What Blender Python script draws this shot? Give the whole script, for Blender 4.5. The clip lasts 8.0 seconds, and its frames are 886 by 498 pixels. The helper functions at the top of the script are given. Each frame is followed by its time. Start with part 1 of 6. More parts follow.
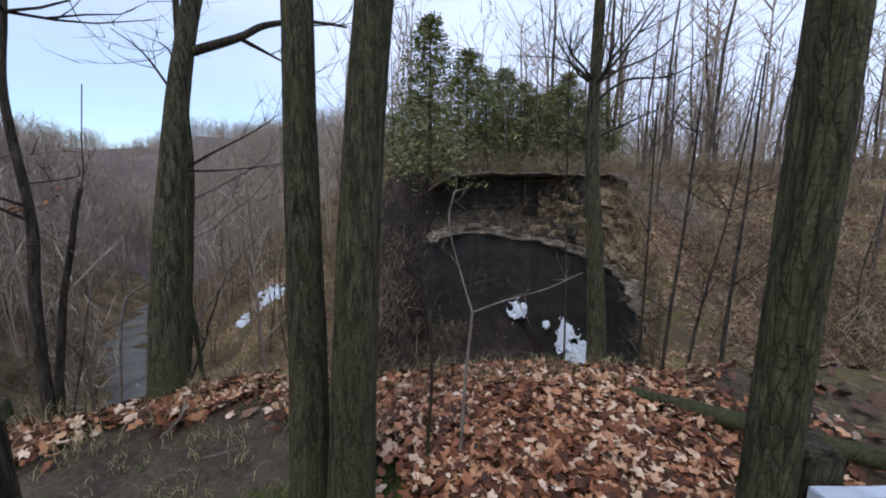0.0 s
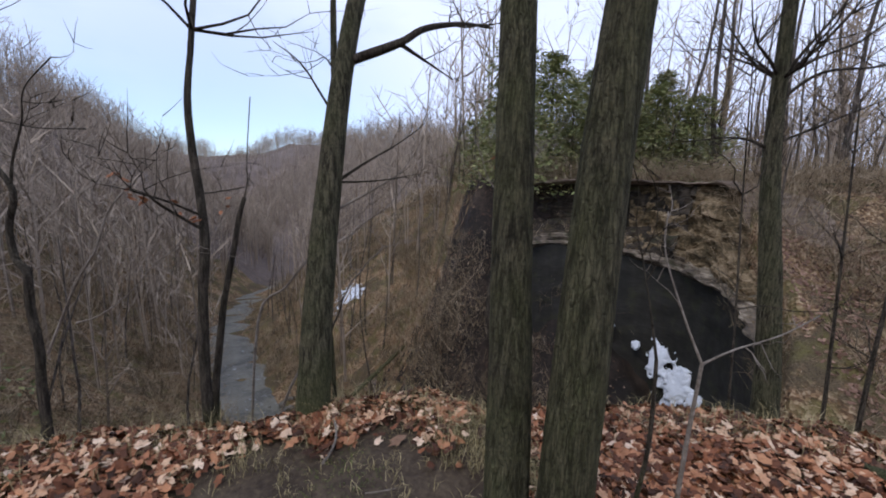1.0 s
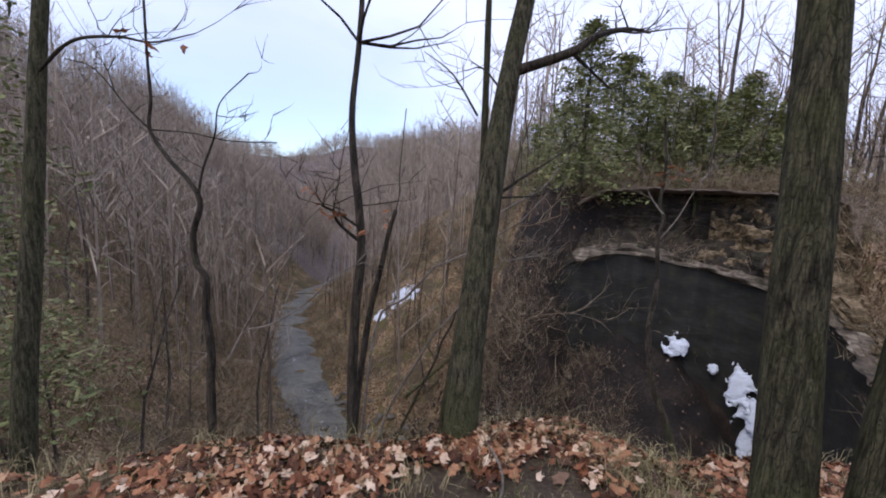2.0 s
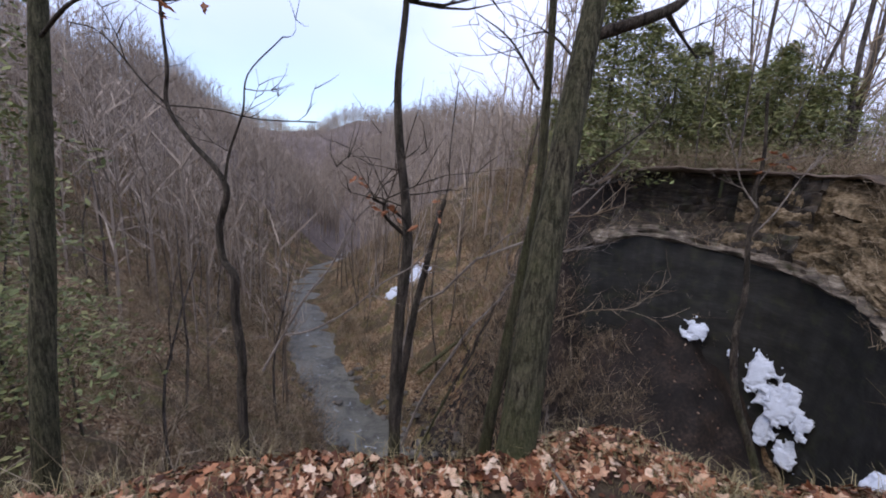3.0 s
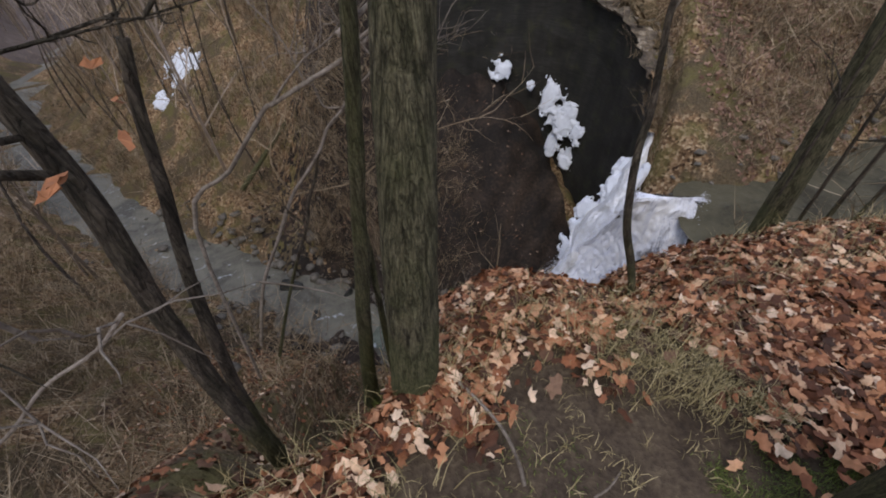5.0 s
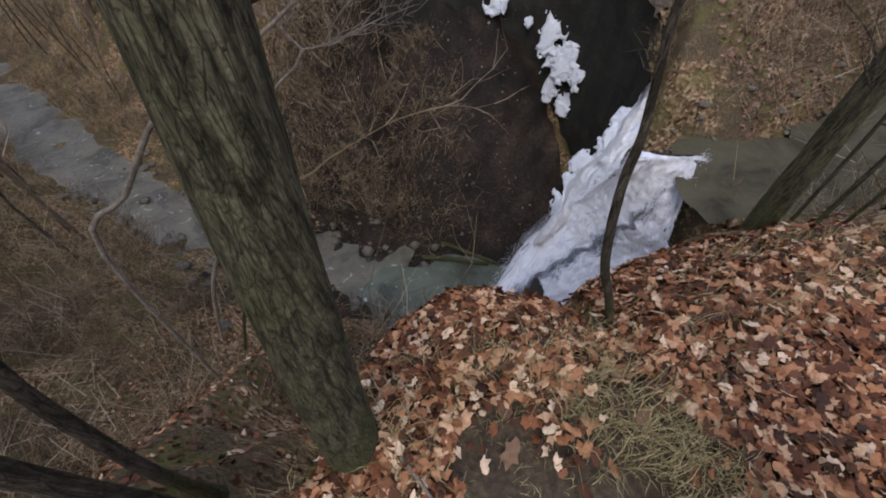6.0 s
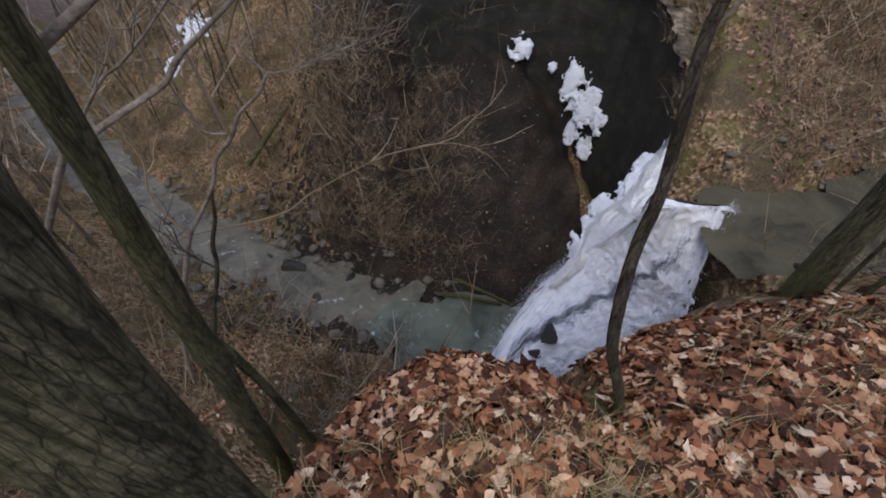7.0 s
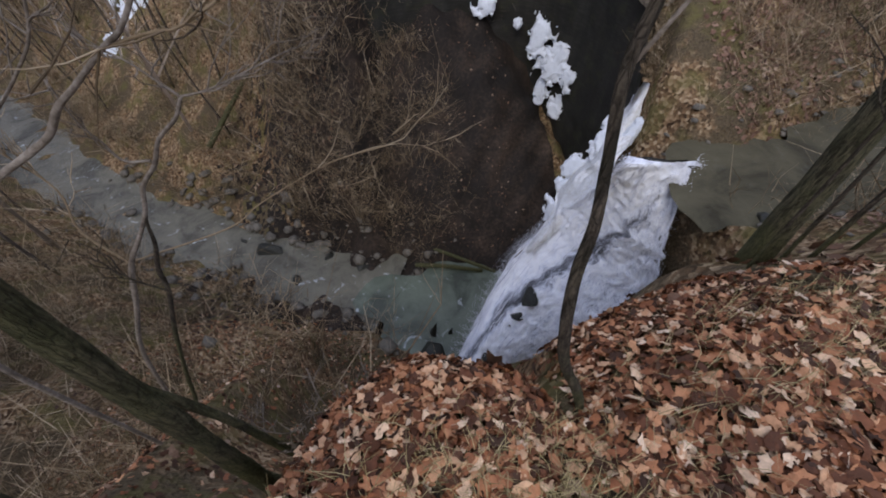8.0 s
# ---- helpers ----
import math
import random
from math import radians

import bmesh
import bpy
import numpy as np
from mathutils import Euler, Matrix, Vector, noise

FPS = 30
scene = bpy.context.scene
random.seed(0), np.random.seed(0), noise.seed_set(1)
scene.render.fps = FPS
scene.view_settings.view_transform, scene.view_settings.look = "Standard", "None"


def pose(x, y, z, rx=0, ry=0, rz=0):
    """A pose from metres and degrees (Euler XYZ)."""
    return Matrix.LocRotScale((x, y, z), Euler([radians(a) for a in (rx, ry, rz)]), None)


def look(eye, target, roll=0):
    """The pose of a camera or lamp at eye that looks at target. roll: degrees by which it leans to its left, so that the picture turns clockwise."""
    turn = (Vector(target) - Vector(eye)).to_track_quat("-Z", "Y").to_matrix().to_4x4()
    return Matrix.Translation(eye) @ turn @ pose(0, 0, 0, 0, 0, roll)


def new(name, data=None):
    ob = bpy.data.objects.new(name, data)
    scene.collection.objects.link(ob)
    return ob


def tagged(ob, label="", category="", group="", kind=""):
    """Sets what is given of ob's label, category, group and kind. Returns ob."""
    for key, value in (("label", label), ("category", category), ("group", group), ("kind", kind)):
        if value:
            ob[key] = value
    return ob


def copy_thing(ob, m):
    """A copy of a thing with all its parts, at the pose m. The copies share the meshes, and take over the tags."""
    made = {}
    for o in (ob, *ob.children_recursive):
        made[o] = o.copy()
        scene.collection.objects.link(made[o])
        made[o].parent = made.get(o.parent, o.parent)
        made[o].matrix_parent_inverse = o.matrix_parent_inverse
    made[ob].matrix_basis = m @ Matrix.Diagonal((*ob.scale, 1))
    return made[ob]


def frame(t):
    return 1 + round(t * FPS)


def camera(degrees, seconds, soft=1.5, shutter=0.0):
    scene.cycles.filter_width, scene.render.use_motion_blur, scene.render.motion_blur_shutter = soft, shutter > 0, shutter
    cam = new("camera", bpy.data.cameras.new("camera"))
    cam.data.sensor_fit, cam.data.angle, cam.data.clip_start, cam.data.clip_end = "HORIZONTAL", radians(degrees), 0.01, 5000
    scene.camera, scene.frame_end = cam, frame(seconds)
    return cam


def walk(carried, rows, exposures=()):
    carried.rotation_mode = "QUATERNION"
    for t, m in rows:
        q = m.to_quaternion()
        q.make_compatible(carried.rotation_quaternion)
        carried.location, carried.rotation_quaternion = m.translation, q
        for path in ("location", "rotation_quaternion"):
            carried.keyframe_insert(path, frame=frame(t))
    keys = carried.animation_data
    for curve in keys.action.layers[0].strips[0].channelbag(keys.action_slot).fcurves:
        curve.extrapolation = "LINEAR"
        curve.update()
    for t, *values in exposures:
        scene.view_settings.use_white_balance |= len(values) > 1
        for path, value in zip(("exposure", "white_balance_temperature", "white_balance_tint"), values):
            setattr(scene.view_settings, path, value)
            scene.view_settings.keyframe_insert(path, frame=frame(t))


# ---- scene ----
cam = camera(97.8, 8.0, soft=1.9)
PATH = [
    (0, (-0.074, 0.36, 1.315), (-0.155, 2.334, 1.004), 0.5),
    (0.5, (-0.349, 0.489, 1.318), (-0.639, 2.447, 1.03), 1.0),
    (1, (-0.622, 0.545, 1.354), (-1.051, 2.477, 1.065), 1.2),
    (1.5, (-0.98, 0.5, 1.343), (-1.505, 2.412, 1.081), 2.1),
    (1.7, (-1.107, 0.485, 1.367), (-1.682, 2.379, 1.086), 2.3),
    (2.8, (-1.518, 0.613, 1.451), (-2.332, 2.42, 1.186), 3.2),
    (3, (-1.584, 0.675, 1.453), (-2.278, 2.507, 1.051), 3.1),
    (3.5, (-1.823, 0.853, 1.441), (-2.165, 2.684, 0.712), 2.2),
    (4, (-1.798, 1.143, 1.537), (-1.845, 2.852, 0.499), 1.0),
    (4.5, (-1.839, 1.39, 1.56), (-1.72, 2.97, 0.339), 0.2),
    (4.7, (-1.831, 1.505, 1.521), (-1.651, 3.024, 0.231), 0.2),
    (5.8, (-1.592, 2.015, 1.606), (-1.398, 3.228, 0.027), 1.1),
    (6, (-1.538, 2.104, 1.595), (-1.348, 3.307, 0.008), 1.1),
    (6.5, (-1.459, 2.203, 1.584), (-1.334, 3.524, 0.088), 1.2),
    (7, (-1.356, 2.324, 1.448), (-1.244, 3.669, -0.027), 1.2),
    (7.5, (-1.338, 2.394, 1.508), (-1.18, 3.668, -0.025), 0.8),
    (8, (-1.232, 2.469, 1.533), (-1.038, 3.67, -0.054), -0.0),
]
EXPOSURE = [(0.0, 0.29, 6350, 8), (1.5, 0.37, 6600, 14), (3.0, 0.51, 6450, 17), (4.5, 0.45, 7200, 12), (6.0, 0.45, 7150, 12), (8.0, 0.45, 6950, 12)]
walk(cam, [(t, look(eye, target, roll)) for t, eye, target, roll in PATH], EXPOSURE)

# ---- world and light ----
world = bpy.data.worlds.new("world")
scene.world = world
world.use_nodes = True
wn, wl = world.node_tree.nodes, world.node_tree.links
background = wn["Background"]
sky = wn.new("ShaderNodeTexSky")
sky.sky_type, sky.sun_disc = "NISHITA", False
sky.sun_elevation, sky.sun_rotation = radians(38), radians(200)
sky.air_density, sky.dust_density, sky.ozone_density = 1.0, 0.4, 1.5
w_coord = wn.new("ShaderNodeTexCoord")
w_map = wn.new("ShaderNodeMapping")
w_map.inputs["Scale"].default_value = (1.0, 1.0, 2.6)
w_noise = wn.new("ShaderNodeTexNoise")
w_noise.inputs["Scale"].default_value, w_noise.inputs["Detail"].default_value = 1.7, 5.0
w_ramp = wn.new("ShaderNodeValToRGB")
w_ramp.color_ramp.elements[0].position, w_ramp.color_ramp.elements[0].color = 0.36, (0.62, 0.62, 0.62, 1)
w_ramp.color_ramp.elements[1].position, w_ramp.color_ramp.elements[1].color = 0.56, (0.97, 0.97, 0.97, 1)
w_mix = wn.new("ShaderNodeMix")
w_mix.data_type = "RGBA"
w_mix.inputs["B"].default_value = (6.0, 6.8, 9.3, 1)
wl.new(w_coord.outputs["Generated"], w_map.inputs["Vector"])
wl.new(w_map.outputs["Vector"], w_noise.inputs["Vector"])
wl.new(w_noise.outputs["Fac"], w_ramp.inputs["Fac"])
w_clear = wn.new("ShaderNodeVectorMath")
w_clear.operation = "DOT_PRODUCT"
w_clear.inputs[1].default_value = (-0.66, 0.72, -0.22)
wl.new(w_coord.outputs["Generated"], w_clear.inputs[0])
w_gap = wn.new("ShaderNodeMapRange")
w_gap.interpolation_type = "SMOOTHSTEP"
for k, v in (("From Min", 0.72), ("From Max", 1.0), ("To Min", 1.0), ("To Max", 0.3)):
    w_gap.inputs[k].default_value = v
wl.new(w_clear.outputs["Value"], w_gap.inputs["Value"])
w_fac = wn.new("ShaderNodeMath")
w_fac.operation = "MULTIPLY"
wl.new(w_ramp.outputs["Color"], w_fac.inputs[0])
wl.new(w_gap.outputs["Result"], w_fac.inputs[1])
wl.new(w_fac.outputs[0], w_mix.inputs["Factor"])
w_gain = wn.new("ShaderNodeVectorMath")
w_gain.operation = "MULTIPLY"
w_gain.inputs[1].default_value = (1.15, 1.3, 1.5)
wl.new(sky.outputs["Color"], w_gain.inputs[0])
wl.new(w_gain.outputs["Vector"], w_mix.inputs["A"])
wl.new(w_mix.outputs["Result"], background.inputs["Color"])
background.inputs["Strength"].default_value = 0.12

sun_data = bpy.data.lights.new("sun", "SUN")
sun_data.energy, sun_data.angle, sun_data.color = 0.9, radians(25), (1.0, 0.96, 0.9)
sun = new("sun", sun_data)
sun.matrix_world = look((-20, -40, 60), (0, 6, 0))


# ---- materials ----
def shader(name, rough=0.85, spec=0.25):
    mat = bpy.data.materials.new(name)
    mat.use_nodes = True
    bsdf = mat.node_tree.nodes["Principled BSDF"]
    bsdf.inputs["Roughness"].default_value = rough
    bsdf.inputs["Specular IOR Level"].default_value = spec
    return mat, mat.node_tree.nodes, mat.node_tree.links, bsdf


def ramp(nodes, stops):
    node = nodes.new("ShaderNodeValToRGB")
    els = node.color_ramp.elements
    while len(els) < len(stops):
        els.new(0.5)
    for el, (p, c) in zip(els, stops):
        el.position, el.color = p, (*c, 1)
    return node


def coords(nodes, links, scale=(1, 1, 1), space="Object"):
    tc, mp = nodes.new("ShaderNodeTexCoord"), nodes.new("ShaderNodeMapping")
    mp.inputs["Scale"].default_value = scale
    links.new(tc.outputs[space], mp.inputs["Vector"])
    return mp.outputs["Vector"]


def noise_node(nodes, links, vec, scale, detail=5.0, rough=0.6, distort=0.0):
    n = nodes.new("ShaderNodeTexNoise")
    n.inputs["Scale"].default_value, n.inputs["Detail"].default_value = scale, detail
    n.inputs["Roughness"].default_value, n.inputs["Distortion"].default_value = rough, distort
    links.new(vec, n.inputs["Vector"])
    return n.outputs["Fac"]


def mix_rgb(nodes, links, fac, a, b, blend="MIX"):
    m = nodes.new("ShaderNodeMix")
    m.data_type, m.blend_type = "RGBA", blend
    for sock, val in ((m.inputs["Factor"], fac), (m.inputs["A"], a), (m.inputs["B"], b)):
        if isinstance(val, (int, float)):
            sock.default_value = val
        elif isinstance(val, tuple):
            sock.default_value = (*val, 1)
        else:
            links.new(val, sock)
    return m.outputs["Result"]


def bump(nodes, links, bsdf, height, strength=0.5, distance=0.02):
    b = nodes.new("ShaderNodeBump")
    b.inputs["Strength"].default_value, b.inputs["Distance"].default_value = strength, distance
    links.new(height, b.inputs["Height"])
    links.new(b.outputs["Normal"], bsdf.inputs["Normal"])


def mottled(name, stops, scale=6.0, stretch=(1, 1, 1), fine=40.0, rough=0.85, spec=0.25, relief=0.6, depth=0.02, vary=None):
    """A surface with colour at two scales and fine relief; vary: 'object' or 'island' for a random shift per piece."""
    mat, n, l, b = shader(name, rough, spec)
    vec = coords(n, l, stretch)
    big = noise_node(n, l, vec, scale, 6)
    small = noise_node(n, l, vec, fine, 4)
    m = n.new("ShaderNodeMath")
    m.operation = "MULTIPLY_ADD"
    m.inputs[1].default_value = 0.45
    l.new(small, m.inputs[0])
    s = n.new("ShaderNodeMath")
    s.operation = "MULTIPLY"
    s.inputs[1].default_value = 0.6
    l.new(big, s.inputs[0])
    l.new(s.outputs[0], m.inputs[2])
    fac = m.outputs[0]
    if vary:
        src = n.new("ShaderNodeObjectInfo" if vary == "object" else "ShaderNodeNewGeometry")
        rnd = src.outputs["Random" if vary == "object" else "Random Per Island"]
        a = n.new("ShaderNodeMath")
        a.operation = "MULTIPLY_ADD"
        a.inputs[1].default_value, a.inputs[2].default_value = 0.8, -0.4
        l.new(rnd, a.inputs[0])
        c = n.new("ShaderNodeMath")
        c.operation = "ADD"
        l.new(fac, c.inputs[0])
        l.new(a.outputs[0], c.inputs[1])
        fac = c.outputs[0]
    r = ramp(n, stops)
    l.new(fac, r.inputs["Fac"])
    l.new(r.outputs["Color"], b.inputs["Base Color"])
    bump(n, l, b, m.outputs[0], relief, depth)
    return mat


def bark_material(name, dark, light, moss, moss_amount=0.5, furrow=26.0):
    """Furrowed bark: stretched up the stem, with greenish lichen in patches."""
    mat, n, l, b = shader(name, 0.9, 0.15)
    vec = coords(n, l, (1, 1, 0.16))
    ridges = noise_node(n, l, vec, furrow, 6, 0.65, 0.6)
    plain = coords(n, l, (1, 1, 1))
    patch = noise_node(n, l, plain, 3.5, 6, 0.65)
    fine = noise_node(n, l, plain, 90, 3)
    r = ramp(n, [(0.4, dark), (0.5, tuple((a + c) * 0.5 for a, c in zip(dark, light))), (0.6, light)])
    l.new(ridges, r.inputs["Fac"])
    warp = n.new("ShaderNodeMix")
    warp.data_type, warp.inputs["Factor"].default_value = "VECTOR", 0.06
    wob = n.new("ShaderNodeTexNoise")
    wob.inputs["Scale"].default_value, wob.inputs["Detail"].default_value = 9.0, 3.0
    l.new(vec, wob.inputs["Vector"])
    l.new(vec, warp.inputs["A"])
    l.new(wob.outputs["Color"], warp.inputs["B"])
    plates = n.new("ShaderNodeTexVoronoi")
    plates.feature = "DISTANCE_TO_EDGE"
    plates.inputs["Scale"].default_value = furrow * 2.0
    l.new(warp.outputs["Result"], plates.inputs["Vector"])
    crack = ramp(n, [(0.0, (0.62, 0.62, 0.62)), (0.09, (0.95, 0.95, 0.95)), (0.3, (1.08, 1.08, 1.08))])
    l.new(plates.outputs["Distance"], crack.inputs["Fac"])
    mr = ramp(n, [(0.5 - 0.2 * moss_amount, (0, 0, 0)), (0.72, (moss_amount,) * 3)])
    l.new(patch, mr.inputs["Fac"])
    col = mix_rgb(n, l, mr.outputs["Color"], r.outputs["Color"], moss)
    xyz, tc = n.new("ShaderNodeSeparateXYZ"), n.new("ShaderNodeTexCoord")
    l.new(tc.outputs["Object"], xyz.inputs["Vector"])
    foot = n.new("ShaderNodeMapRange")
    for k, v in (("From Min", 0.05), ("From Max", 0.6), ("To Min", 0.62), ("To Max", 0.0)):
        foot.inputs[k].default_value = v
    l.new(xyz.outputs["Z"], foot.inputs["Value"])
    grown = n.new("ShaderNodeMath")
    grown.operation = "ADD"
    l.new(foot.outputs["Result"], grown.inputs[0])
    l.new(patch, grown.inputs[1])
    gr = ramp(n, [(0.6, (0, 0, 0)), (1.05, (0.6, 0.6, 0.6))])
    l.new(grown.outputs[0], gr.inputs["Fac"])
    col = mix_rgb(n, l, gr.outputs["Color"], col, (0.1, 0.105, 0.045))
    fr = ramp(n, [(0.3, (0.7, 0.7, 0.7)), (0.7, (1.2, 1.2, 1.2))])
    l.new(fine, fr.inputs["Fac"])
    col = mix_rgb(n, l, 1.0, col, fr.outputs["Color"], "MULTIPLY")
    col = mix_rgb(n, l, 1.0, col, crack.outputs["Color"], "MULTIPLY")
    l.new(col, b.inputs["Base Color"])
    h = n.new("ShaderNodeMath")
    h.operation = "MULTIPLY_ADD"
    h.inputs[1].default_value = 0.25
    l.new(fine, h.inputs[0])
    l.new(ridges, h.inputs[2])
    deep = n.new("ShaderNodeMath")
    deep.operation = "MULTIPLY_ADD"
    deep.inputs[1].default_value = 0.35
    l.new(crack.outputs["Color"], deep.inputs[0])
    l.new(h.outputs[0], deep.inputs[2])
    bump(n, l, b, deep.outputs[0], 1.0, 0.03)
    return mat


def ground_material():
    """Leaf litter, bare soil, moss and, where it is steep, wet rock."""
    mat, n, l, b = shader("litter_ground", 0.95, 0.15)
    vec = coords(n, l)
    vor = n.new("ShaderNodeTexVoronoi")
    vor.inputs["Scale"].default_value, vor.inputs["Randomness"].default_value = 14.0, 1.0
    l.new(vec, vor.inputs["Vector"])
    leaf = ramp(n, [(0.0, (0.062, 0.036, 0.02)), (0.35, (0.16, 0.096, 0.052)), (0.7, (0.28, 0.18, 0.1)), (1.0, (0.47, 0.35, 0.22))])
    sep = n.new("ShaderNodeSeparateColor")
    l.new(vor.outputs["Color"], sep.inputs["Color"])
    l.new(sep.outputs["Red"], leaf.inputs["Fac"])
    big = noise_node(n, l, vec, 0.55, 6, 0.65)
    soil = ramp(n, [(0.44, (1, 1, 1)), (0.54, (0, 0, 0))])
    l.new(big, soil.inputs["Fac"])
    fine = noise_node(n, l, vec, 30, 5)
    earth = ramp(n, [(0.3, (0.042, 0.032, 0.02)), (0.7, (0.16, 0.12, 0.073))])
    l.new(fine, earth.inputs["Fac"])
    col = mix_rgb(n, l, soil.outputs["Color"], leaf.outputs["Color"], earth.outputs["Color"])
    mossn = noise_node(n, l, vec, 1.3, 5, 0.6)
    mr = ramp(n, [(0.49, (0, 0, 0)), (0.63, (0.75, 0.75, 0.75))])
    l.new(mossn, mr.inputs["Fac"])
    col = mix_rgb(n, l, mr.outputs["Color"], col, (0.13, 0.115, 0.042))
    l.new(col, b.inputs["Base Color"])
    h = n.new("ShaderNodeMath")
    h.operation = "ADD"
    l.new(vor.outputs["Distance"], h.inputs[0])
    l.new(fine, h.inputs[1])
    bump(n, l, b, h.outputs[0], 0.8, 0.05)
    return mat


def strata_material(name, stops, wet=0.5, bands=5.0, moss=0.3, rust=0.0):
    """Bedded rock: thin level layers, seeping streaks and moss."""
    mat, n, l, b = shader(name, 0.75, 0.25 + 0.2 * wet)
    lay = noise_node(n, l, coords(n, l, (0.35, 0.35, 3.2)), bands, 7, 0.7, 0.3)
    streak = noise_node(n, l, coords(n, l, (1.3, 1.3, 0.12)), 1.6, 5, 0.6)
    spot = noise_node(n, l, coords(n, l), 2.4, 6, 0.6)
    m = n.new("ShaderNodeMath")
    m.operation = "MULTIPLY_ADD"
    m.inputs[1].default_value = 0.55
    l.new(lay, m.inputs[0])
    s = n.new("ShaderNodeMath")
    s.operation = "MULTIPLY"
    s.inputs[1].default_value = 0.45
    l.new(streak, s.inputs[0])
    l.new(s.outputs[0], m.inputs[2])
    r = ramp(n, stops)
    l.new(m.outputs[0], r.inputs["Fac"])
    mr = ramp(n, [(0.52, (0, 0, 0)), (0.7, (moss,) * 3)])
    l.new(spot, mr.inputs["Fac"])
    col = mix_rgb(n, l, mr.outputs["Color"], r.outputs["Color"], (0.06, 0.065, 0.025))
    if rust:
        wash = noise_node(n, l, coords(n, l, (1.0, 1.0, 0.35)), 0.35, 6, 0.65, 0.4)
        wr = ramp(n, [(0.4, (0, 0, 0)), (0.62, (rust,) * 3)])
        l.new(wash, wr.inputs["Fac"])
        col = mix_rgb(n, l, wr.outputs["Color"], col, (0.046, 0.03, 0.02))
    l.new(col, b.inputs["Base Color"])
    bump(n, l, b, lay if not rust else spot, 0.5, 0.04)
    return mat


def leaf_material(name, stops, random_from="island", through_light=0.25):
    mat, n, l, b = shader(name, 0.7, 0.3)
    src = n.new("ShaderNodeObjectInfo" if random_from == "object" else "ShaderNodeNewGeometry")
    rnd = src.outputs["Random" if random_from == "object" else "Random Per Island"]
    r = ramp(n, stops)
    l.new(rnd, r.inputs["Fac"])
    fine = noise_node(n, l, coords(n, l), 45, 4)
    fr = ramp(n, [(0.3, (0.72, 0.72, 0.72)), (0.7, (1.18, 1.18, 1.18))])
    l.new(fine, fr.inputs["Fac"])
    col = mix_rgb(n, l, 1.0, r.outputs["Color"], fr.outputs["Color"], "MULTIPLY")
    l.new(col, b.inputs["Base Color"])
    bump(n, l, b, fine, 0.4, 0.005)
    return mat


def water_material(name, base, rough=0.12, ripple=6.0, spec=0.5, foam_on=0.75):
    mat, n, l, b = shader(name, rough, spec)
    vec = coords(n, l, (1, 1, 1))
    w = noise_node(n, l, vec, ripple, 7, 0.68, 0.8)
    big = noise_node(n, l, vec, 0.7, 5, 0.65, 0.5)
    r = ramp(n, [(0.36, tuple(c * 0.4 for c in base)), (0.48, tuple(c * 0.75 for c in base)), (0.64, base)])
    l.new(big, r.inputs["Fac"])
    foam = ramp(n, [(0.6, (0, 0, 0)), (0.7, (foam_on,) * 3)])
    l.new(w, foam.inputs["Fac"])
    col = mix_rgb(n, l, foam.outputs["Color"], r.outputs["Color"], (0.55, 0.6, 0.62))
    l.new(col, b.inputs["Base Color"])
    bump(n, l, b, w, 0.6, 0.1)
    return mat


def fall_material():
    """White broken water: soft lumps, a fine speckle that grows towards one side, and a thin grey run where the rock shows."""
    mat, n, l, b = shader("falling_water", 0.55, 0.25)
    fine = noise_node(n, l, coords(n, l, (34.0, 62.0, 1), "UV"), 2.6, 8, 0.78, 0.9)
    streak = noise_node(n, l, coords(n, l, (15.0, 11.0, 1), "UV"), 2.2, 7, 0.7, 1.2)
    lump = noise_node(n, l, coords(n, l, (2.5, 4.5, 1), "UV"), 2.2, 5, 0.65, 0.8)
    tc, xyz = n.new("ShaderNodeTexCoord"), n.new("ShaderNodeSeparateXYZ")
    l.new(tc.outputs["UV"], xyz.inputs["Vector"])

    def calc(op, a, c):
        m = n.new("ShaderNodeMath")
        m.operation = op
        for sock, val in zip(m.inputs, (a, c)):
            if isinstance(val, (int, float)):
                sock.default_value = val
            else:
                l.new(val, sock)
        return m.outputs[0]

    def ease(value, a, c, low, high):
        m = n.new("ShaderNodeMapRange")
        m.interpolation_type = "SMOOTHSTEP"
        for key, v in (("From Min", a), ("From Max", c), ("To Min", low), ("To Max", high)):
            m.inputs[key].default_value = v
        l.new(value, m.inputs["Value"])
        return m.outputs["Result"]

    across, down = xyz.outputs["X"], xyz.outputs["Y"]
    run = calc("ABSOLUTE", calc("ADD", calc("ADD", across, calc("MULTIPLY", down, 0.85)), calc("ADD", calc("MULTIPLY", lump, 0.35), -1.14)), 0)
    gap = calc("MULTIPLY", ease(run, 0.0, 0.13, -0.17, 0.0), ease(down, 0.25, 0.42, 0.0, 1.0))
    broken = calc("MULTIPLY", calc("ADD", fine, -0.5), ease(across, 0.3, 0.8, 0.22, 0.75))
    thin = ease(across, 0.45, 0.95, 0.0, -0.03)
    mixed = calc("ADD", calc("ADD", broken, calc("MULTIPLY", streak, 0.28)), calc("ADD", calc("ADD", calc("MULTIPLY", lump, 0.2), thin), calc("ADD", gap, 0.28)))
    r = ramp(n, [(0.33, (0.1, 0.105, 0.12)), (0.4, (0.36, 0.38, 0.44)), (0.46, (0.74, 0.78, 0.88)), (0.52, (0.94, 0.96, 1.0))])
    l.new(mixed, r.inputs["Fac"])
    l.new(r.outputs["Color"], b.inputs["Base Color"])
    bump(n, l, b, mixed, 0.45, 0.05)
    return mat


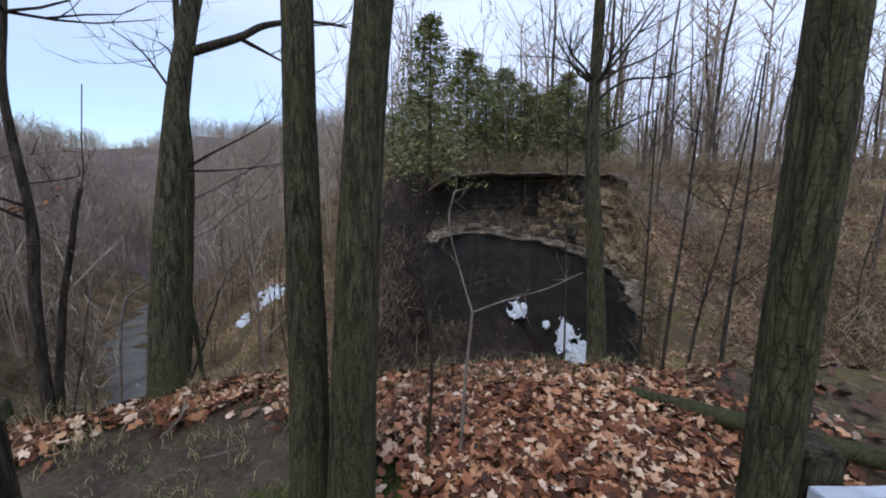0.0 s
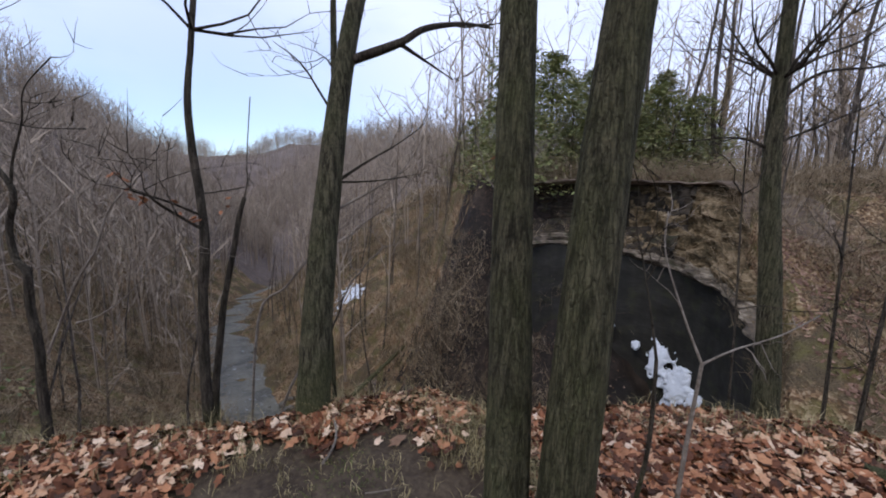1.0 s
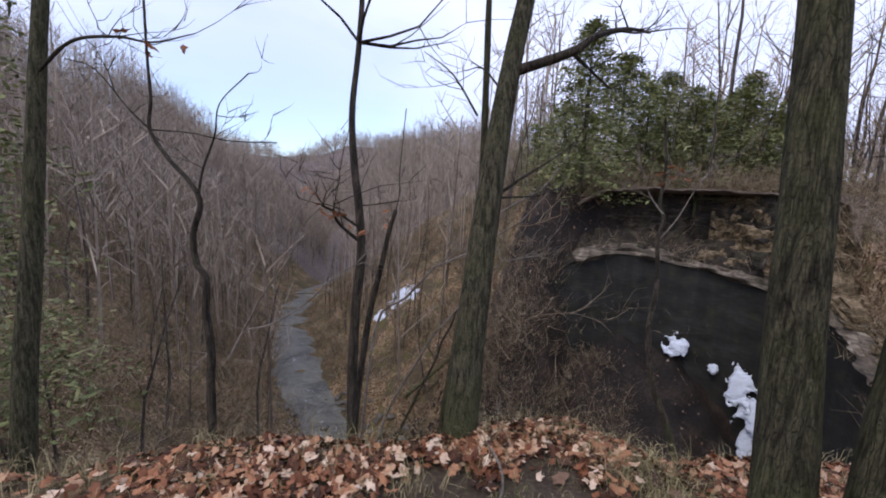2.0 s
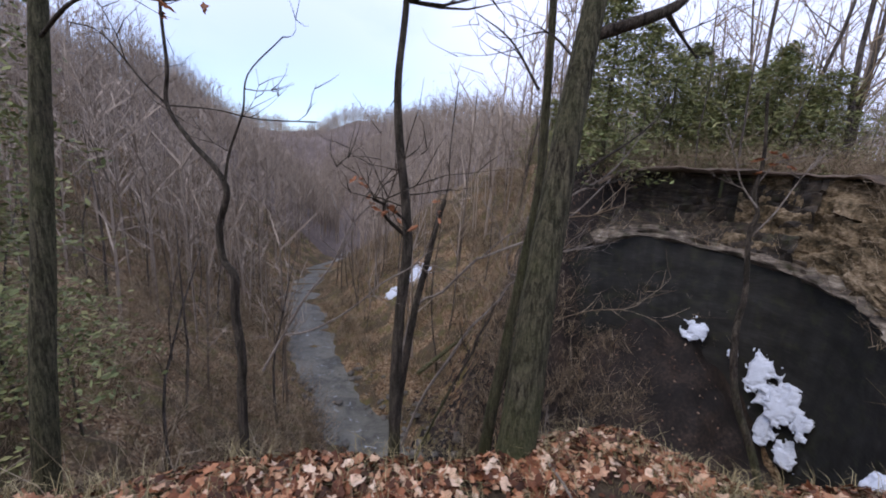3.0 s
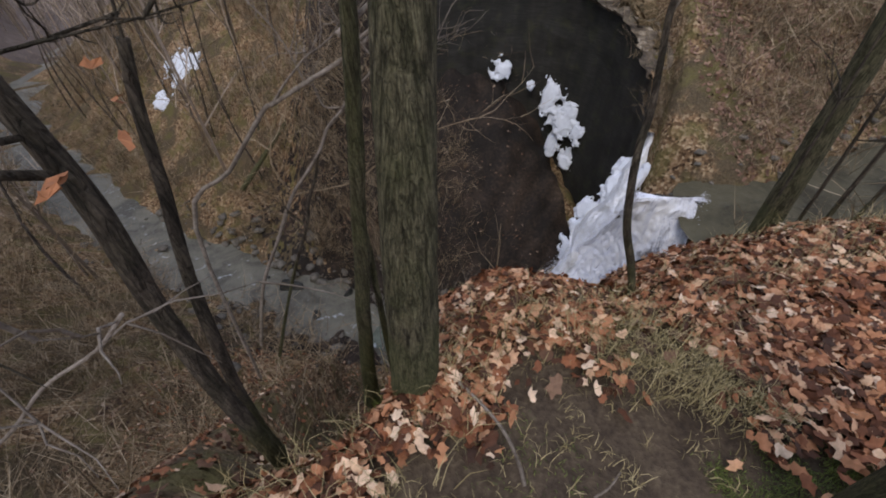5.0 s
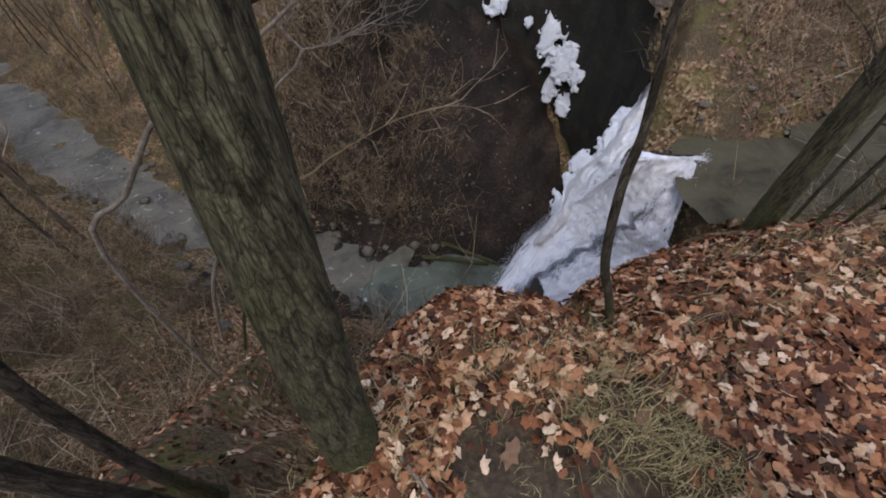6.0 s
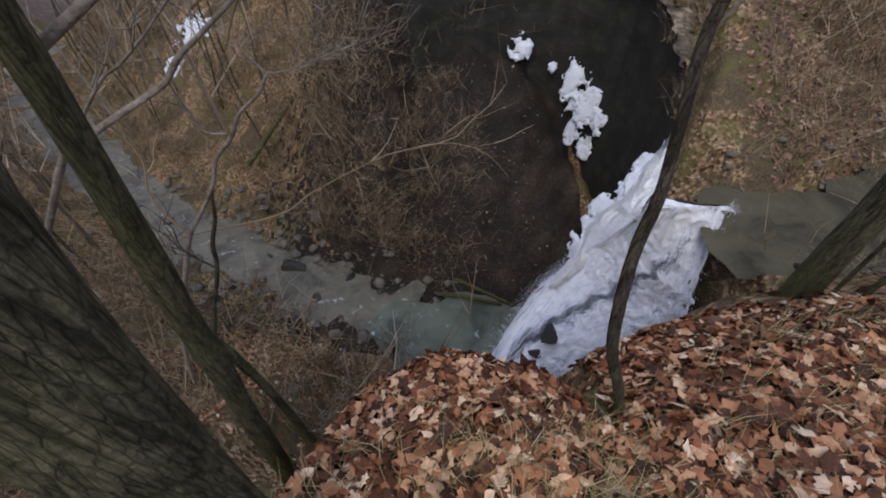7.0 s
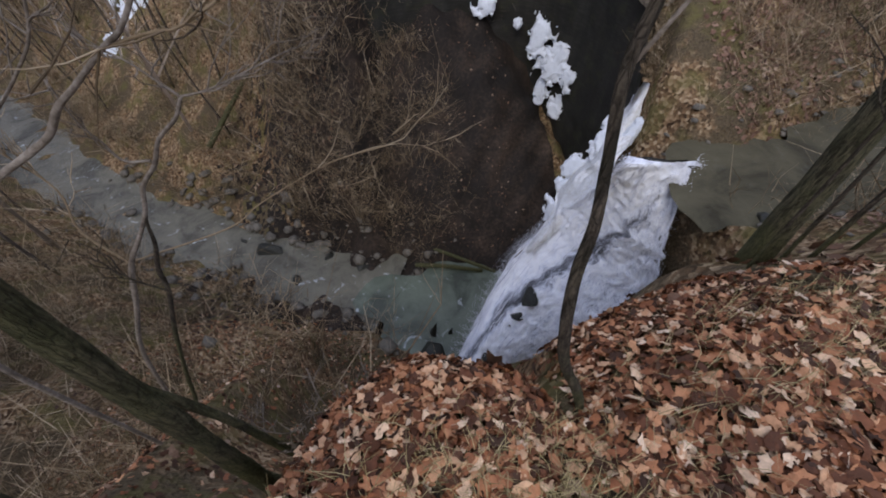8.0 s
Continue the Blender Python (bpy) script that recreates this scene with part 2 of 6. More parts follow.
M_GROUND = ground_material()
M_WET_EARTH = mottled("wet_dark_earth", [(0.34, (0.008, 0.0065, 0.0055)), (0.5, (0.018, 0.0135, 0.0105)), (0.62, (0.042, 0.029, 0.021)), (0.72, (0.085, 0.057, 0.039))], 0.8, fine=9, rough=0.8, relief=0.9, depth=0.08)
M_SOIL = mottled("trodden_soil", [(0.32, (0.018, 0.012, 0.008)), (0.46, (0.045, 0.031, 0.02)), (0.56, (0.075, 0.054, 0.034)), (0.65, (0.11, 0.082, 0.052)), (0.76, (0.2, 0.155, 0.1))], 2.2, fine=34, relief=0.9, depth=0.03)
# Grey-brown stops put distance haze into the ground colour beyond about 60 m.
M_HAZED_FLOOR = mottled("hazed_far_floor", [(0.3, (0.07, 0.053, 0.045)), (0.5, (0.13, 0.1, 0.084)), (0.7, (0.2, 0.16, 0.14))], 0.15, fine=2.0, relief=0.5, depth=0.3)
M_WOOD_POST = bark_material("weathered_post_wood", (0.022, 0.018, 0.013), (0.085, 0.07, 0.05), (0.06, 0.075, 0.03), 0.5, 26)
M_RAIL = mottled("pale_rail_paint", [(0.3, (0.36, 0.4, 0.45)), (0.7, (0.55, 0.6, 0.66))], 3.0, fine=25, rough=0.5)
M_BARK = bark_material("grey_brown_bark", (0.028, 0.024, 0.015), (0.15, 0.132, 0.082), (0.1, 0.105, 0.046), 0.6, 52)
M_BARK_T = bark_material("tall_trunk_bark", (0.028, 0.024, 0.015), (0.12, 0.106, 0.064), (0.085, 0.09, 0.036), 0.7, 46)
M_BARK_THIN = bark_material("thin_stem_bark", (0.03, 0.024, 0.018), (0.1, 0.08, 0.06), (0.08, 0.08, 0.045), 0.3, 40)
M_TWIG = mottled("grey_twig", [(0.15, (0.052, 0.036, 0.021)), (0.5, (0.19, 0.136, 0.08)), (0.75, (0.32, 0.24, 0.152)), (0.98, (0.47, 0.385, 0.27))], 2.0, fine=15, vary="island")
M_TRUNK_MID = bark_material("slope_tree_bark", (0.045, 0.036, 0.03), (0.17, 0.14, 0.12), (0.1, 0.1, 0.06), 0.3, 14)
M_TWIG_PALE = mottled("pale_twig", [(0.3, (0.06, 0.047, 0.036)), (0.48, (0.15, 0.122, 0.096)), (0.7, (0.31, 0.265, 0.22))], 9.0, fine=60, relief=0.9)
# Paler than the near twigs: distance haze is mixed into this colour.
M_HAZED_TWIG = mottled("hazed_far_twig", [(0.15, (0.15, 0.118, 0.088)), (0.75, (0.43, 0.348, 0.27))], 0.2, fine=2, vary="island", relief=0.1)
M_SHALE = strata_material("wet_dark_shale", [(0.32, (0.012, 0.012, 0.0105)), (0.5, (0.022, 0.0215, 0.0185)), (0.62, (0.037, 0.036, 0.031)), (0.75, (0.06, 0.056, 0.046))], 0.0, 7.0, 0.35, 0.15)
M_SAND = mottled("mossy_sandstone", [(0.36, (0.024, 0.019, 0.011)), (0.47, (0.075, 0.056, 0.029)), (0.54, (0.16, 0.115, 0.064)), (0.62, (0.28, 0.21, 0.13)), (0.74, (0.48, 0.39, 0.27))], 1.3, (1, 1, 1.7), fine=9, relief=0.9, depth=0.12)
M_PALE_ROCK = strata_material("pale_ledge_rock", [(0.42, (0.045, 0.035, 0.026)), (0.52, (0.14, 0.11, 0.08)), (0.6, (0.32, 0.27, 0.2)), (0.7, (0.55, 0.49, 0.4))], 0.2, 4.0, 0.5)
# Recess rock, with darker stops than the sandstone band beside it.
M_RECESS = strata_material("dark_shale_and_sandstone", [(0.36, (0.014, 0.012, 0.01)), (0.5, (0.035, 0.028, 0.021)), (0.62, (0.09, 0.066, 0.042)), (0.74, (0.24, 0.18, 0.11))], 0.0, 4.0, 0.4)
M_BOULDER = mottled("wet_boulder", [(0.3, (0.008, 0.009, 0.008)), (0.55, (0.026, 0.027, 0.022)), (0.75, (0.07, 0.066, 0.05))], 3.5, fine=26, rough=0.55, spec=0.3, relief=0.9)
M_ICE = mottled("old_snow_ice", [(0.3, (0.4, 0.42, 0.45)), (0.45, (0.62, 0.66, 0.72)), (0.7, (0.74, 0.78, 0.84))], 3.0, fine=22, rough=0.5, spec=0.4, relief=0.5, depth=0.03)
M_WATER = water_material("stream_water", (0.175, 0.165, 0.128), 0.4, 2.2, 0.22)
M_CREEK = water_material("creek_water", (0.1, 0.09, 0.058), 0.6, 2.0, 0.1, 0.06)
M_POOL = water_material("plunge_pool_water", (0.13, 0.155, 0.118), 0.2, 1.6, 0.35)
M_FALL = fall_material()
M_STRAND = leaf_material("white_water_strand", [(0.0, (0.5, 0.52, 0.6)), (0.25, (0.78, 0.81, 0.89)), (1.0, (0.92, 0.94, 0.99))])
M_ICE_FALL = mottled("yellowed_fall_ice", [(0.25, (0.45, 0.43, 0.38)), (0.5, (0.74, 0.75, 0.76)), (0.75, (0.86, 0.88, 0.92))], 3.0, fine=12, rough=0.4, spec=0.4, relief=0.9, depth=0.08)
M_CAP = strata_material("leafy_cap_rock", [(0.36, (0.05, 0.036, 0.027)), (0.5, (0.12, 0.085, 0.06)), (0.62, (0.22, 0.17, 0.125)), (0.75, (0.36, 0.3, 0.24))], 0.2, 3.0, 0.5)
M_LEAF_OLD = leaf_material("old_slope_leaf", [(0.0, (0.04, 0.02, 0.012)), (0.6, (0.13, 0.066, 0.037)), (0.88, (0.24, 0.145, 0.09)), (1.0, (0.44, 0.33, 0.24))])
LEAF_STOPS = [(0.0, (0.04, 0.018, 0.009)), (0.3, (0.12, 0.042, 0.018)), (0.52, (0.28, 0.105, 0.047)), (0.73, (0.44, 0.205, 0.1)), (0.89, (0.6, 0.38, 0.23)), (1.0, (0.74, 0.56, 0.4))]
M_LEAF = leaf_material("fallen_leaf", LEAF_STOPS)
M_LEAF_ONE = leaf_material("fallen_leaf_single", LEAF_STOPS, "object")
M_BANK_LEAF = leaf_material("matted_bank_leaf", [(0.0, (0.1, 0.052, 0.033)), (0.6, (0.2, 0.112, 0.075)), (1.0, (0.34, 0.215, 0.15))])
M_DRY_GRASS = leaf_material("dry_grass", [(0.0, (0.12, 0.1, 0.045)), (0.5, (0.28, 0.22, 0.1)), (1.0, (0.45, 0.37, 0.2))])
M_MOSS = leaf_material("moss_tuft", [(0.0, (0.04, 0.055, 0.012)), (1.0, (0.14, 0.175, 0.035))])
M_NEEDLE = leaf_material("conifer_needles", [(0.0, (0.085, 0.1, 0.035)), (0.6, (0.2, 0.22, 0.08)), (1.0, (0.36, 0.34, 0.14))])
M_RUST_LEAF = leaf_material("rust_leaf", [(0.0, (0.2, 0.07, 0.03)), (1.0, (0.38, 0.16, 0.07))])
M_BROWN_STONE = mottled("gravel_bank", [(0.3, (0.05, 0.045, 0.036)), (0.7, (0.2, 0.18, 0.15))], 5.0, fine=30)


# ---- mesh helpers ----
def mesh_object(name, verts, faces, material, parent=None, label="", smooth=True):
    me = bpy.data.meshes.new(name)
    me.from_pydata([tuple(v) for v in verts], [], faces)
    me.materials.append(material)
    if smooth:
        me.shade_smooth()
    ob = new(name, me)
    if parent is not None:
        ob.parent = parent
    if label:
        ob["label"] = label
    return ob


def array_object(name, verts, faces, material, parent=None, label="", smooth=False):
    """A mesh from numpy arrays; faces all triangles or all quads."""
    verts, faces = np.asarray(verts, dtype=np.float32), np.asarray(faces, dtype=np.int32)
    me = bpy.data.meshes.new(name)
    k = faces.shape[1]
    me.vertices.add(len(verts))
    me.vertices.foreach_set("co", verts.ravel())
    me.loops.add(faces.size)
    me.loops.foreach_set("vertex_index", faces.ravel())
    me.polygons.add(len(faces))
    me.polygons.foreach_set("loop_start", np.arange(0, faces.size, k, dtype=np.int32))
    me.update(calc_edges=True)
    me.materials.append(material)
    if smooth:
        me.shade_smooth()
    ob = new(name, me)
    if parent is not None:
        ob.parent = parent
    if label:
        ob["label"] = label
    return ob


def tube(V, Fs, pts, radii, sides, rng=None, rough=0.0):
    """Adds a tapered, closed tube along pts to the lists V and Fs (triangles and quads as quads)."""
    pts = [Vector(p) for p in pts]
    base = len(V)
    up = Vector((0.3, 0.9, 0.2)).normalized()
    n = len(pts)
    for i, p in enumerate(pts):
        d = (pts[min(i + 1, n - 1)] - pts[max(i - 1, 0)])
        d = d.normalized() if d.length > 1e-9 else Vector((0, 0, 1))
        a = d.cross(up)
        if a.length < 1e-3:
            a = d.cross(Vector((1, 0, 0)))
        a.normalize()
        b = d.cross(a)
        for k in range(sides):
            t = 2 * math.pi * k / sides
            r = radii[i]
            if rough:
                q = p * 3.0 + Vector((math.cos(t) * 1.2, math.sin(t) * 1.2, 0))
                r *= 1 + rough * noise.noise(q) + 0.5 * rough * noise.noise(q * 4.1)
            V.append(tuple(p + a * (r * math.cos(t)) + b * (r * math.sin(t))))
    for i in range(n - 1):
        for k in range(sides):
            k2 = (k + 1) % sides
            Fs.append((base + i * sides + k, base + i * sides + k2, base + (i + 1) * sides + k2, base + (i + 1) * sides + k))
    tip = len(V)
    V.append(tuple(pts[-1]))
    for k in range(sides):
        Fs.append((base + (n - 1) * sides + k, base + (n - 1) * sides + (k + 1) % sides, tip))
    return base


def smooth_line(ctrl, per=6):
    """Catmull-Rom through the control points."""
    c = [Vector(p) for p in ctrl]
    c = [c[0] * 2 - c[1]] + c + [c[-1] * 2 - c[-2]]
    out = []
    for i in range(1, len(c) - 2):
        p0, p1, p2, p3 = c[i - 1:i + 3]
        for j in range(per):
            t = j / per
            out.append(0.5 * ((2 * p1) + (p2 - p0) * t + (2 * p0 - 5 * p1 + 4 * p2 - p3) * t * t + (3 * p1 - p0 - 3 * p2 + p3) * t ** 3))
    out.append(c[-2])
    return out


def sprout(rng, V, Fs, p, d, length, r, level, kids=3, sides=4, wob=0.25, lift=0.12, fine=4):
    """One limb with its side twigs, added to V and Fs."""
    seg = fine if level > 0 else max(2, fine - 1)
    pts, q, dd = [p.copy()], p.copy(), d.normalized()
    for i in range(seg):
        dd = (dd + Vector((rng.gauss(0, wob), rng.gauss(0, wob), rng.gauss(lift, wob)))).normalized()
        q = q + dd * (length / seg)
        pts.append(q.copy())
    rad = [r * (1 - 0.8 * i / seg) for i in range(seg + 1)]
    tube(V, Fs, pts, rad, max(3, sides))
    if level > 0:
        for k in range(kids):
            i = rng.randint(1, seg)
            side = Vector((rng.gauss(0, 1), rng.gauss(0, 1), rng.gauss(0.2, 0.6))).normalized()
            nd = ((pts[i] - pts[i - 1]).normalized() * 0.8 + side * 0.9).normalized()
            sprout(rng, V, Fs, pts[i], nd, length * rng.uniform(0.4, 0.7), max(0.0025, rad[i] * 0.65), level - 1, kids, sides - 1, wob, lift, fine)


def smoothstep(a, b, x):
    t = np.clip((np.asarray(x, dtype=float) - a) / (b - a), 0, 1)
    return t * t * (3 - 2 * t)


# ---- plan of the ground ----
STREAM = np.array([(0.6, 9.0, -11.0), (-2.0, 10.0, -11.0), (-5.2, 11.6, -11.0), (-8.2, 13.4, -11.0), (-11.5, 15.2, -11.0), (-14.3, 17.5, -11.0), (-17.5, 20.0, -11.05), (-21.5, 23.8, -11.1), (-24.8, 26.8, -11.2), (-29, 32, -11.4), (-34, 42, -11.8), (-37, 54, -12.6), (-60, 85, -15), (-160, 180, -17)])
CREEK = np.array([(4.2, 7.65, -3.7), (5.3, 7.2, -3.68), (7.3, 7.1, -3.6), (9.6, 8.4, -3.5), (13, 8.6, -3.3), (21, 9.0, -2.6), (40, 12, -1.0), (90, 20, 2.0)])
RIM = np.array([(-60, -14), (-12, -4), (-6, -0.8), (-3.9, 1.0), (-3.3, 1.39), (-2.9, 1.74), (-2.5, 2.01), (-2.0, 2.19), (-1.62, 2.55), (-1.25, 2.75), (-0.95, 2.66), (-0.74, 2.47), (-0.5, 2.73), (-0.22, 2.87), (0.1, 2.97), (0.45, 3.03), (0.85, 2.99), (1.4, 2.84), (2.2, 3.0), (3.2, 3.1), (6, 3.0), (10, 2.5), (60, -4)])
BOWL = np.array([(-4.2, 14.6), (-3.9, 17.0), (-2.8, 18.7), (-1.0, 19.5), (0.5, 19.8), (2.6, 19.8), (5.0, 19.4), (6.8, 18.4), (7.0, 17.0), (6.6, 15.2), (6.35, 13.6), (6.15, 12.1), (5.75, 11.1), (5.35, 10.45), (4.8, 9.3), (4.4, 8.4), (4.3, 7.6), (4.4, 6.9), (4.5, 6.3), (4.6, 5.4), (2.5, 4.9), (-1, 6), (-4, 10)])


SOIL = np.array([(-1.85, 2.2), (-1.5, 2.4), (-1.15, 2.45), (-0.98, 2.62), (-0.66, 2.62), (-0.5, 2.25), (-0.45, 1.85), (-0.5, 1.2), (-0.6, 0.2), (-2.5, 0.2), (-2.25, 1.35), (-2.1, 1.8)])


def line_dist(x, y, line):
    """Distance to a polyline, its height there, and the side (positive: to the right of its way)."""
    best = np.full(x.shape, 1e9)
    zz, side = np.zeros(x.shape), np.zeros(x.shape)
    for a, b in zip(line[:-1], line[1:]):
        dx, dy = b[0] - a[0], b[1] - a[1]
        t = np.clip(((x - a[0]) * dx + (y - a[1]) * dy) / (dx * dx + dy * dy), 0, 1)
        d = np.hypot(x - a[0] - t * dx, y - a[1] - t * dy)
        s = np.sign((x - a[0]) * dy - (y - a[1]) * dx)
        m = d < best
        best = np.where(m, d, best)
        side = np.where(m, s, side)
        if len(a) > 2:
            zz = np.where(m, a[2] + t * (b[2] - a[2]), zz)
    return best, zz, side


def inside(x, y, poly):
    res = np.zeros(x.shape, dtype=bool)
    j = len(poly) - 1
    for i in range(len(poly)):
        xi, yi, xj, yj = *poly[i], *poly[j]
        cross = ((yi > y) != (yj > y)) & (x < (xj - xi) * (y - yi) / (yj - yi + 1e-12) + xi)
        res ^= cross
        j = i
    return res


def waves(x, y, s, seed=0.0):
    """Cheap uneven relief from crossed sines."""
    return (np.sin(x * s + seed) * np.cos(y * s * 1.13 + 1.7 * seed) + 0.5 * np.sin(x * s * 2.3 + y * s * 1.7 + seed * 2.1) + 0.35 * np.sin(x * s * 4.1 - y * s * 3.7 + seed * 3.3)) / 1.85


def height(x, y):
    x, y = np.asarray(x, dtype=float), np.asarray(y, dtype=float)
    r = np.hypot(x, y)
    ds, zb, side = line_dist(x, y, STREAM)
    az = np.degrees(np.arctan2(x, y))
    hill = 22 * smoothstep(60, 170, r) * smoothstep(-43, -33, az) * (1 - 0.75 * smoothstep(-28, 5, az)) + 16 * smoothstep(240, 400, r)
    spur = 10 * smoothstep(-20, -55, x) * np.where(side > 0, 0.0, 1.0)
    top = 1.9 + 0.6 * waves(x, y, 0.08) + (hill + spur) * (1 + 0.12 * waves(x, y, 0.05, 3.0))
    grade = np.where(side > 0, 0.72 + 1.5 * smoothstep(-8, -2, x), 0.78 + 2.2 * smoothstep(3.4, 5.2, x))
    bank = 1.2 + 0.5 * waves(x, y, 0.8, 11.0) + 0.6 * smoothstep(-12, -24, x)
    bars = 0.6 * np.clip(waves(x, y, 1.25, 5.0) - 0.28, 0, 1)
    zs = zb + bars + grade * np.clip(ds - bank, 0, None) + 0.45 * waves(x, y, 0.5, 2.0) * smoothstep(1.5, 5, ds) - 0.2 * smoothstep(bank, bank - 0.5, ds)
    z = np.minimum(top, zs)
    dc, zc, _ = line_dist(x, y, CREEK)
    z = np.minimum(z, zc + (0.56 + 0.1 * smoothstep(9, 14, y)) * np.clip(dc - 1.0, 0, None) - 0.25 * smoothstep(1.5, 0.8, dc) + 0.14 * waves(x, y, 2.3, 6.0))
    closed = np.vstack([BOWL, BOWL[:1]])
    db, _, _ = line_dist(x, y, closed)
    ins = inside(x, y, BOWL)
    heap = np.clip(ds - 1.8, 0, 7.6) * np.interp(x, [-3.5, -1.0, 2.6, 5.3, 6.3], [1.2, 1.2, 1.02, 0.58, 0.3])
    talus = -11.25 + heap + (0.22 + 0.035 * heap) * waves(x, y, 1.4, 4.0)
    k = smoothstep(0.0, 1.0, db / (0.6 + 3.6 * smoothstep(0.8, -3.4, x) * smoothstep(9, 12, y)))
    z = np.where(ins, np.minimum(z, talus + (z - talus) * (1 - k)), z)
    dr, _, rs = line_dist(x, y, RIM)
    e = np.where(rs < 0, dr, 0.0)
    steep = 1.5 + 5.5 * smoothstep(-3.3, -2.1, x) * (1 - smoothstep(0.15, 0.9, x))
    soft = 0.05 + 0.03 * (1 - smoothstep(-3.3, -2.1, x) * (1 - smoothstep(0.15, 0.9, x)))
    shelf = 0.34 * smoothstep(-2.0, -1.6, x) * (1 - smoothstep(0.5, 1.0, x)) * (1 - 0.8 * np.exp(-((x + 0.66) / 0.09) ** 2))
    below = np.clip(e - shelf, 0, None)
    fall = (0.65 + 0.5 * smoothstep(-0.75, -0.5, x)) * np.minimum(e, shelf) + steep * (np.sqrt(below * below + soft) - np.sqrt(soft)) + 3.5 * np.clip(e - 0.9, 0, None) * smoothstep(-4.5, -2.5, x) * (1 - smoothstep(5.0, 9.0, x))
    prom = 0.05 + 0.03 * waves(x, y, 2.1, 1.0) + 0.02 * waves(x, y, 6.0, 3.0) - fall + 0.12 * waves(x, y, 1.8, 5.0) * smoothstep(0.3, 2, e)
    return np.maximum(z, prom)


def ground_at(x, y):
    return float(height(np.array([x]), np.array([y]))[0])


def axis_steps(lo, hi, step, far, grow=1.13):
    mid = list(np.arange(lo, hi + 1e-6, step))
    out, s, v = [], step, hi
    while v < far:
        s *= grow
        v += s
        out.append(v)
    low, s, v = [], step, lo
    while v > -far:
        s *= grow
        v -= s
        low.append(v)
    return np.array(low[::-1] + mid + out)


xs, ys = axis_steps(-8, 8.4, 0.13, 420), axis_steps(-0.6, 20, 0.13, 420)
gx, gy = np.meshgrid(xs, ys)
gz = height(gx, gy)
nx, ny = len(xs), len(ys)
ids = np.arange(nx * ny).reshape(ny, nx)
quads = np.stack([ids[:-1, :-1], ids[:-1, 1:], ids[1:, 1:], ids[1:, :-1]], -1).reshape(-1, 4)
ground = array_object("ground", np.stack([gx, gy, gz], -1).reshape(-1, 3), quads, M_GROUND, smooth=True)
cx, cy = (gx[:-1, :-1] + gx[1:, 1:]) / 2, (gy[:-1, :-1] + gy[1:, 1:]) / 2
ground.data.materials.append(M_WET_EARTH)
ground.data.materials.append(M_SOIL)
ground.data.materials.append(M_HAZED_FLOOR)
wx, wy = cx + 0.9 * waves(cx, cy, 1.1, 8.0) + 0.35 * waves(cx, cy, 4.3, 2.0), cy + 0.9 * waves(cx, cy, 1.3, 9.0) + 0.35 * waves(cx, cy, 4.7, 3.0)
wet = inside(wx + 0.8, wy, BOWL) | inside(wx + 0.8 + 4.2 * np.random.default_rng(31).random(cx.shape), wy, BOWL)
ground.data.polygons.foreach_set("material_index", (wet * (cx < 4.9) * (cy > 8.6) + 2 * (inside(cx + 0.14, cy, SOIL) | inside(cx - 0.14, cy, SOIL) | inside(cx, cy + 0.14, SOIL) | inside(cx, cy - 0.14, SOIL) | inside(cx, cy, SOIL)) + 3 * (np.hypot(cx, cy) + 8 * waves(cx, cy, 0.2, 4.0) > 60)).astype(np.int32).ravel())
tagged(ground, "brown leaf-strewn earth of a steep wooded gorge", "ground", kind="structure")


# ---- water ----
def ribbon(name, line, half, lift, material, label, category):
    pts = smooth_line([tuple(p) for p in line], 8)
    V, Fs = [], []
    for i, p in enumerate(pts):
        d = (pts[min(i + 1, len(pts) - 1)] - pts[max(i - 1, 0)])
        nrm = Vector((-d.y, d.x, 0)).normalized()
        w = half(i / (len(pts) - 1))
        for k in range(9):
            s = k / 4 - 1
            V.append(p + nrm * (w * s) + Vector((0, 0, lift + 0.02 * noise.noise(p + nrm * s * 3))))
    for i in range(len(pts) - 1):
        for k in range(8):
            a = i * 9 + k
            Fs.append((a, a + 1, a + 10, a + 9))
    return tagged(mesh_object(name, V, Fs, material), label, category, kind="structure")


ribbon("stream", STREAM[1:], lambda t: 1.85 + 0.7 * t + 0.2 * math.sin(t * 37) + 0.15 * math.sin(t * 83), 0.06, M_WATER, "grey shallow stream running away down the gorge", "water")
ribbon("creek", CREEK, lambda t: 0.65 + 0.75 * min(1.0, t * 14) - 0.75 * min(1.0, max(0.0, t * 5 - 1.1)) + 0.12 * math.sin(t * 41) + 0.1 * math.sin(t * 97), -0.02, M_CREEK, "shallow creek above the waterfall lip", "water")

V, Fs = [], []
for i in range(13):
    r = i / 12
    for k in range(40):
        a = 2 * math.pi * k / 40
        rx = (2.9 + 0.4 * math.sin(3 * a) + 0.3 * math.sin(5 * a + 1) + 0.2 * math.sin(9 * a)) * r
        V.append((-0.1 + rx * math.cos(a), 9.2 + rx * 0.72 * math.sin(a), -10.86))
for i in range(12):
    for k in range(40):
        Fs.append((i * 40 + k, i * 40 + (k + 1) % 40, (i + 1) * 40 + (k + 1) % 40, (i + 1) * 40 + k))
tagged(mesh_object("plunge_pool", V, Fs, M_POOL), "milky green plunge pool under the waterfall", "water", kind="structure")

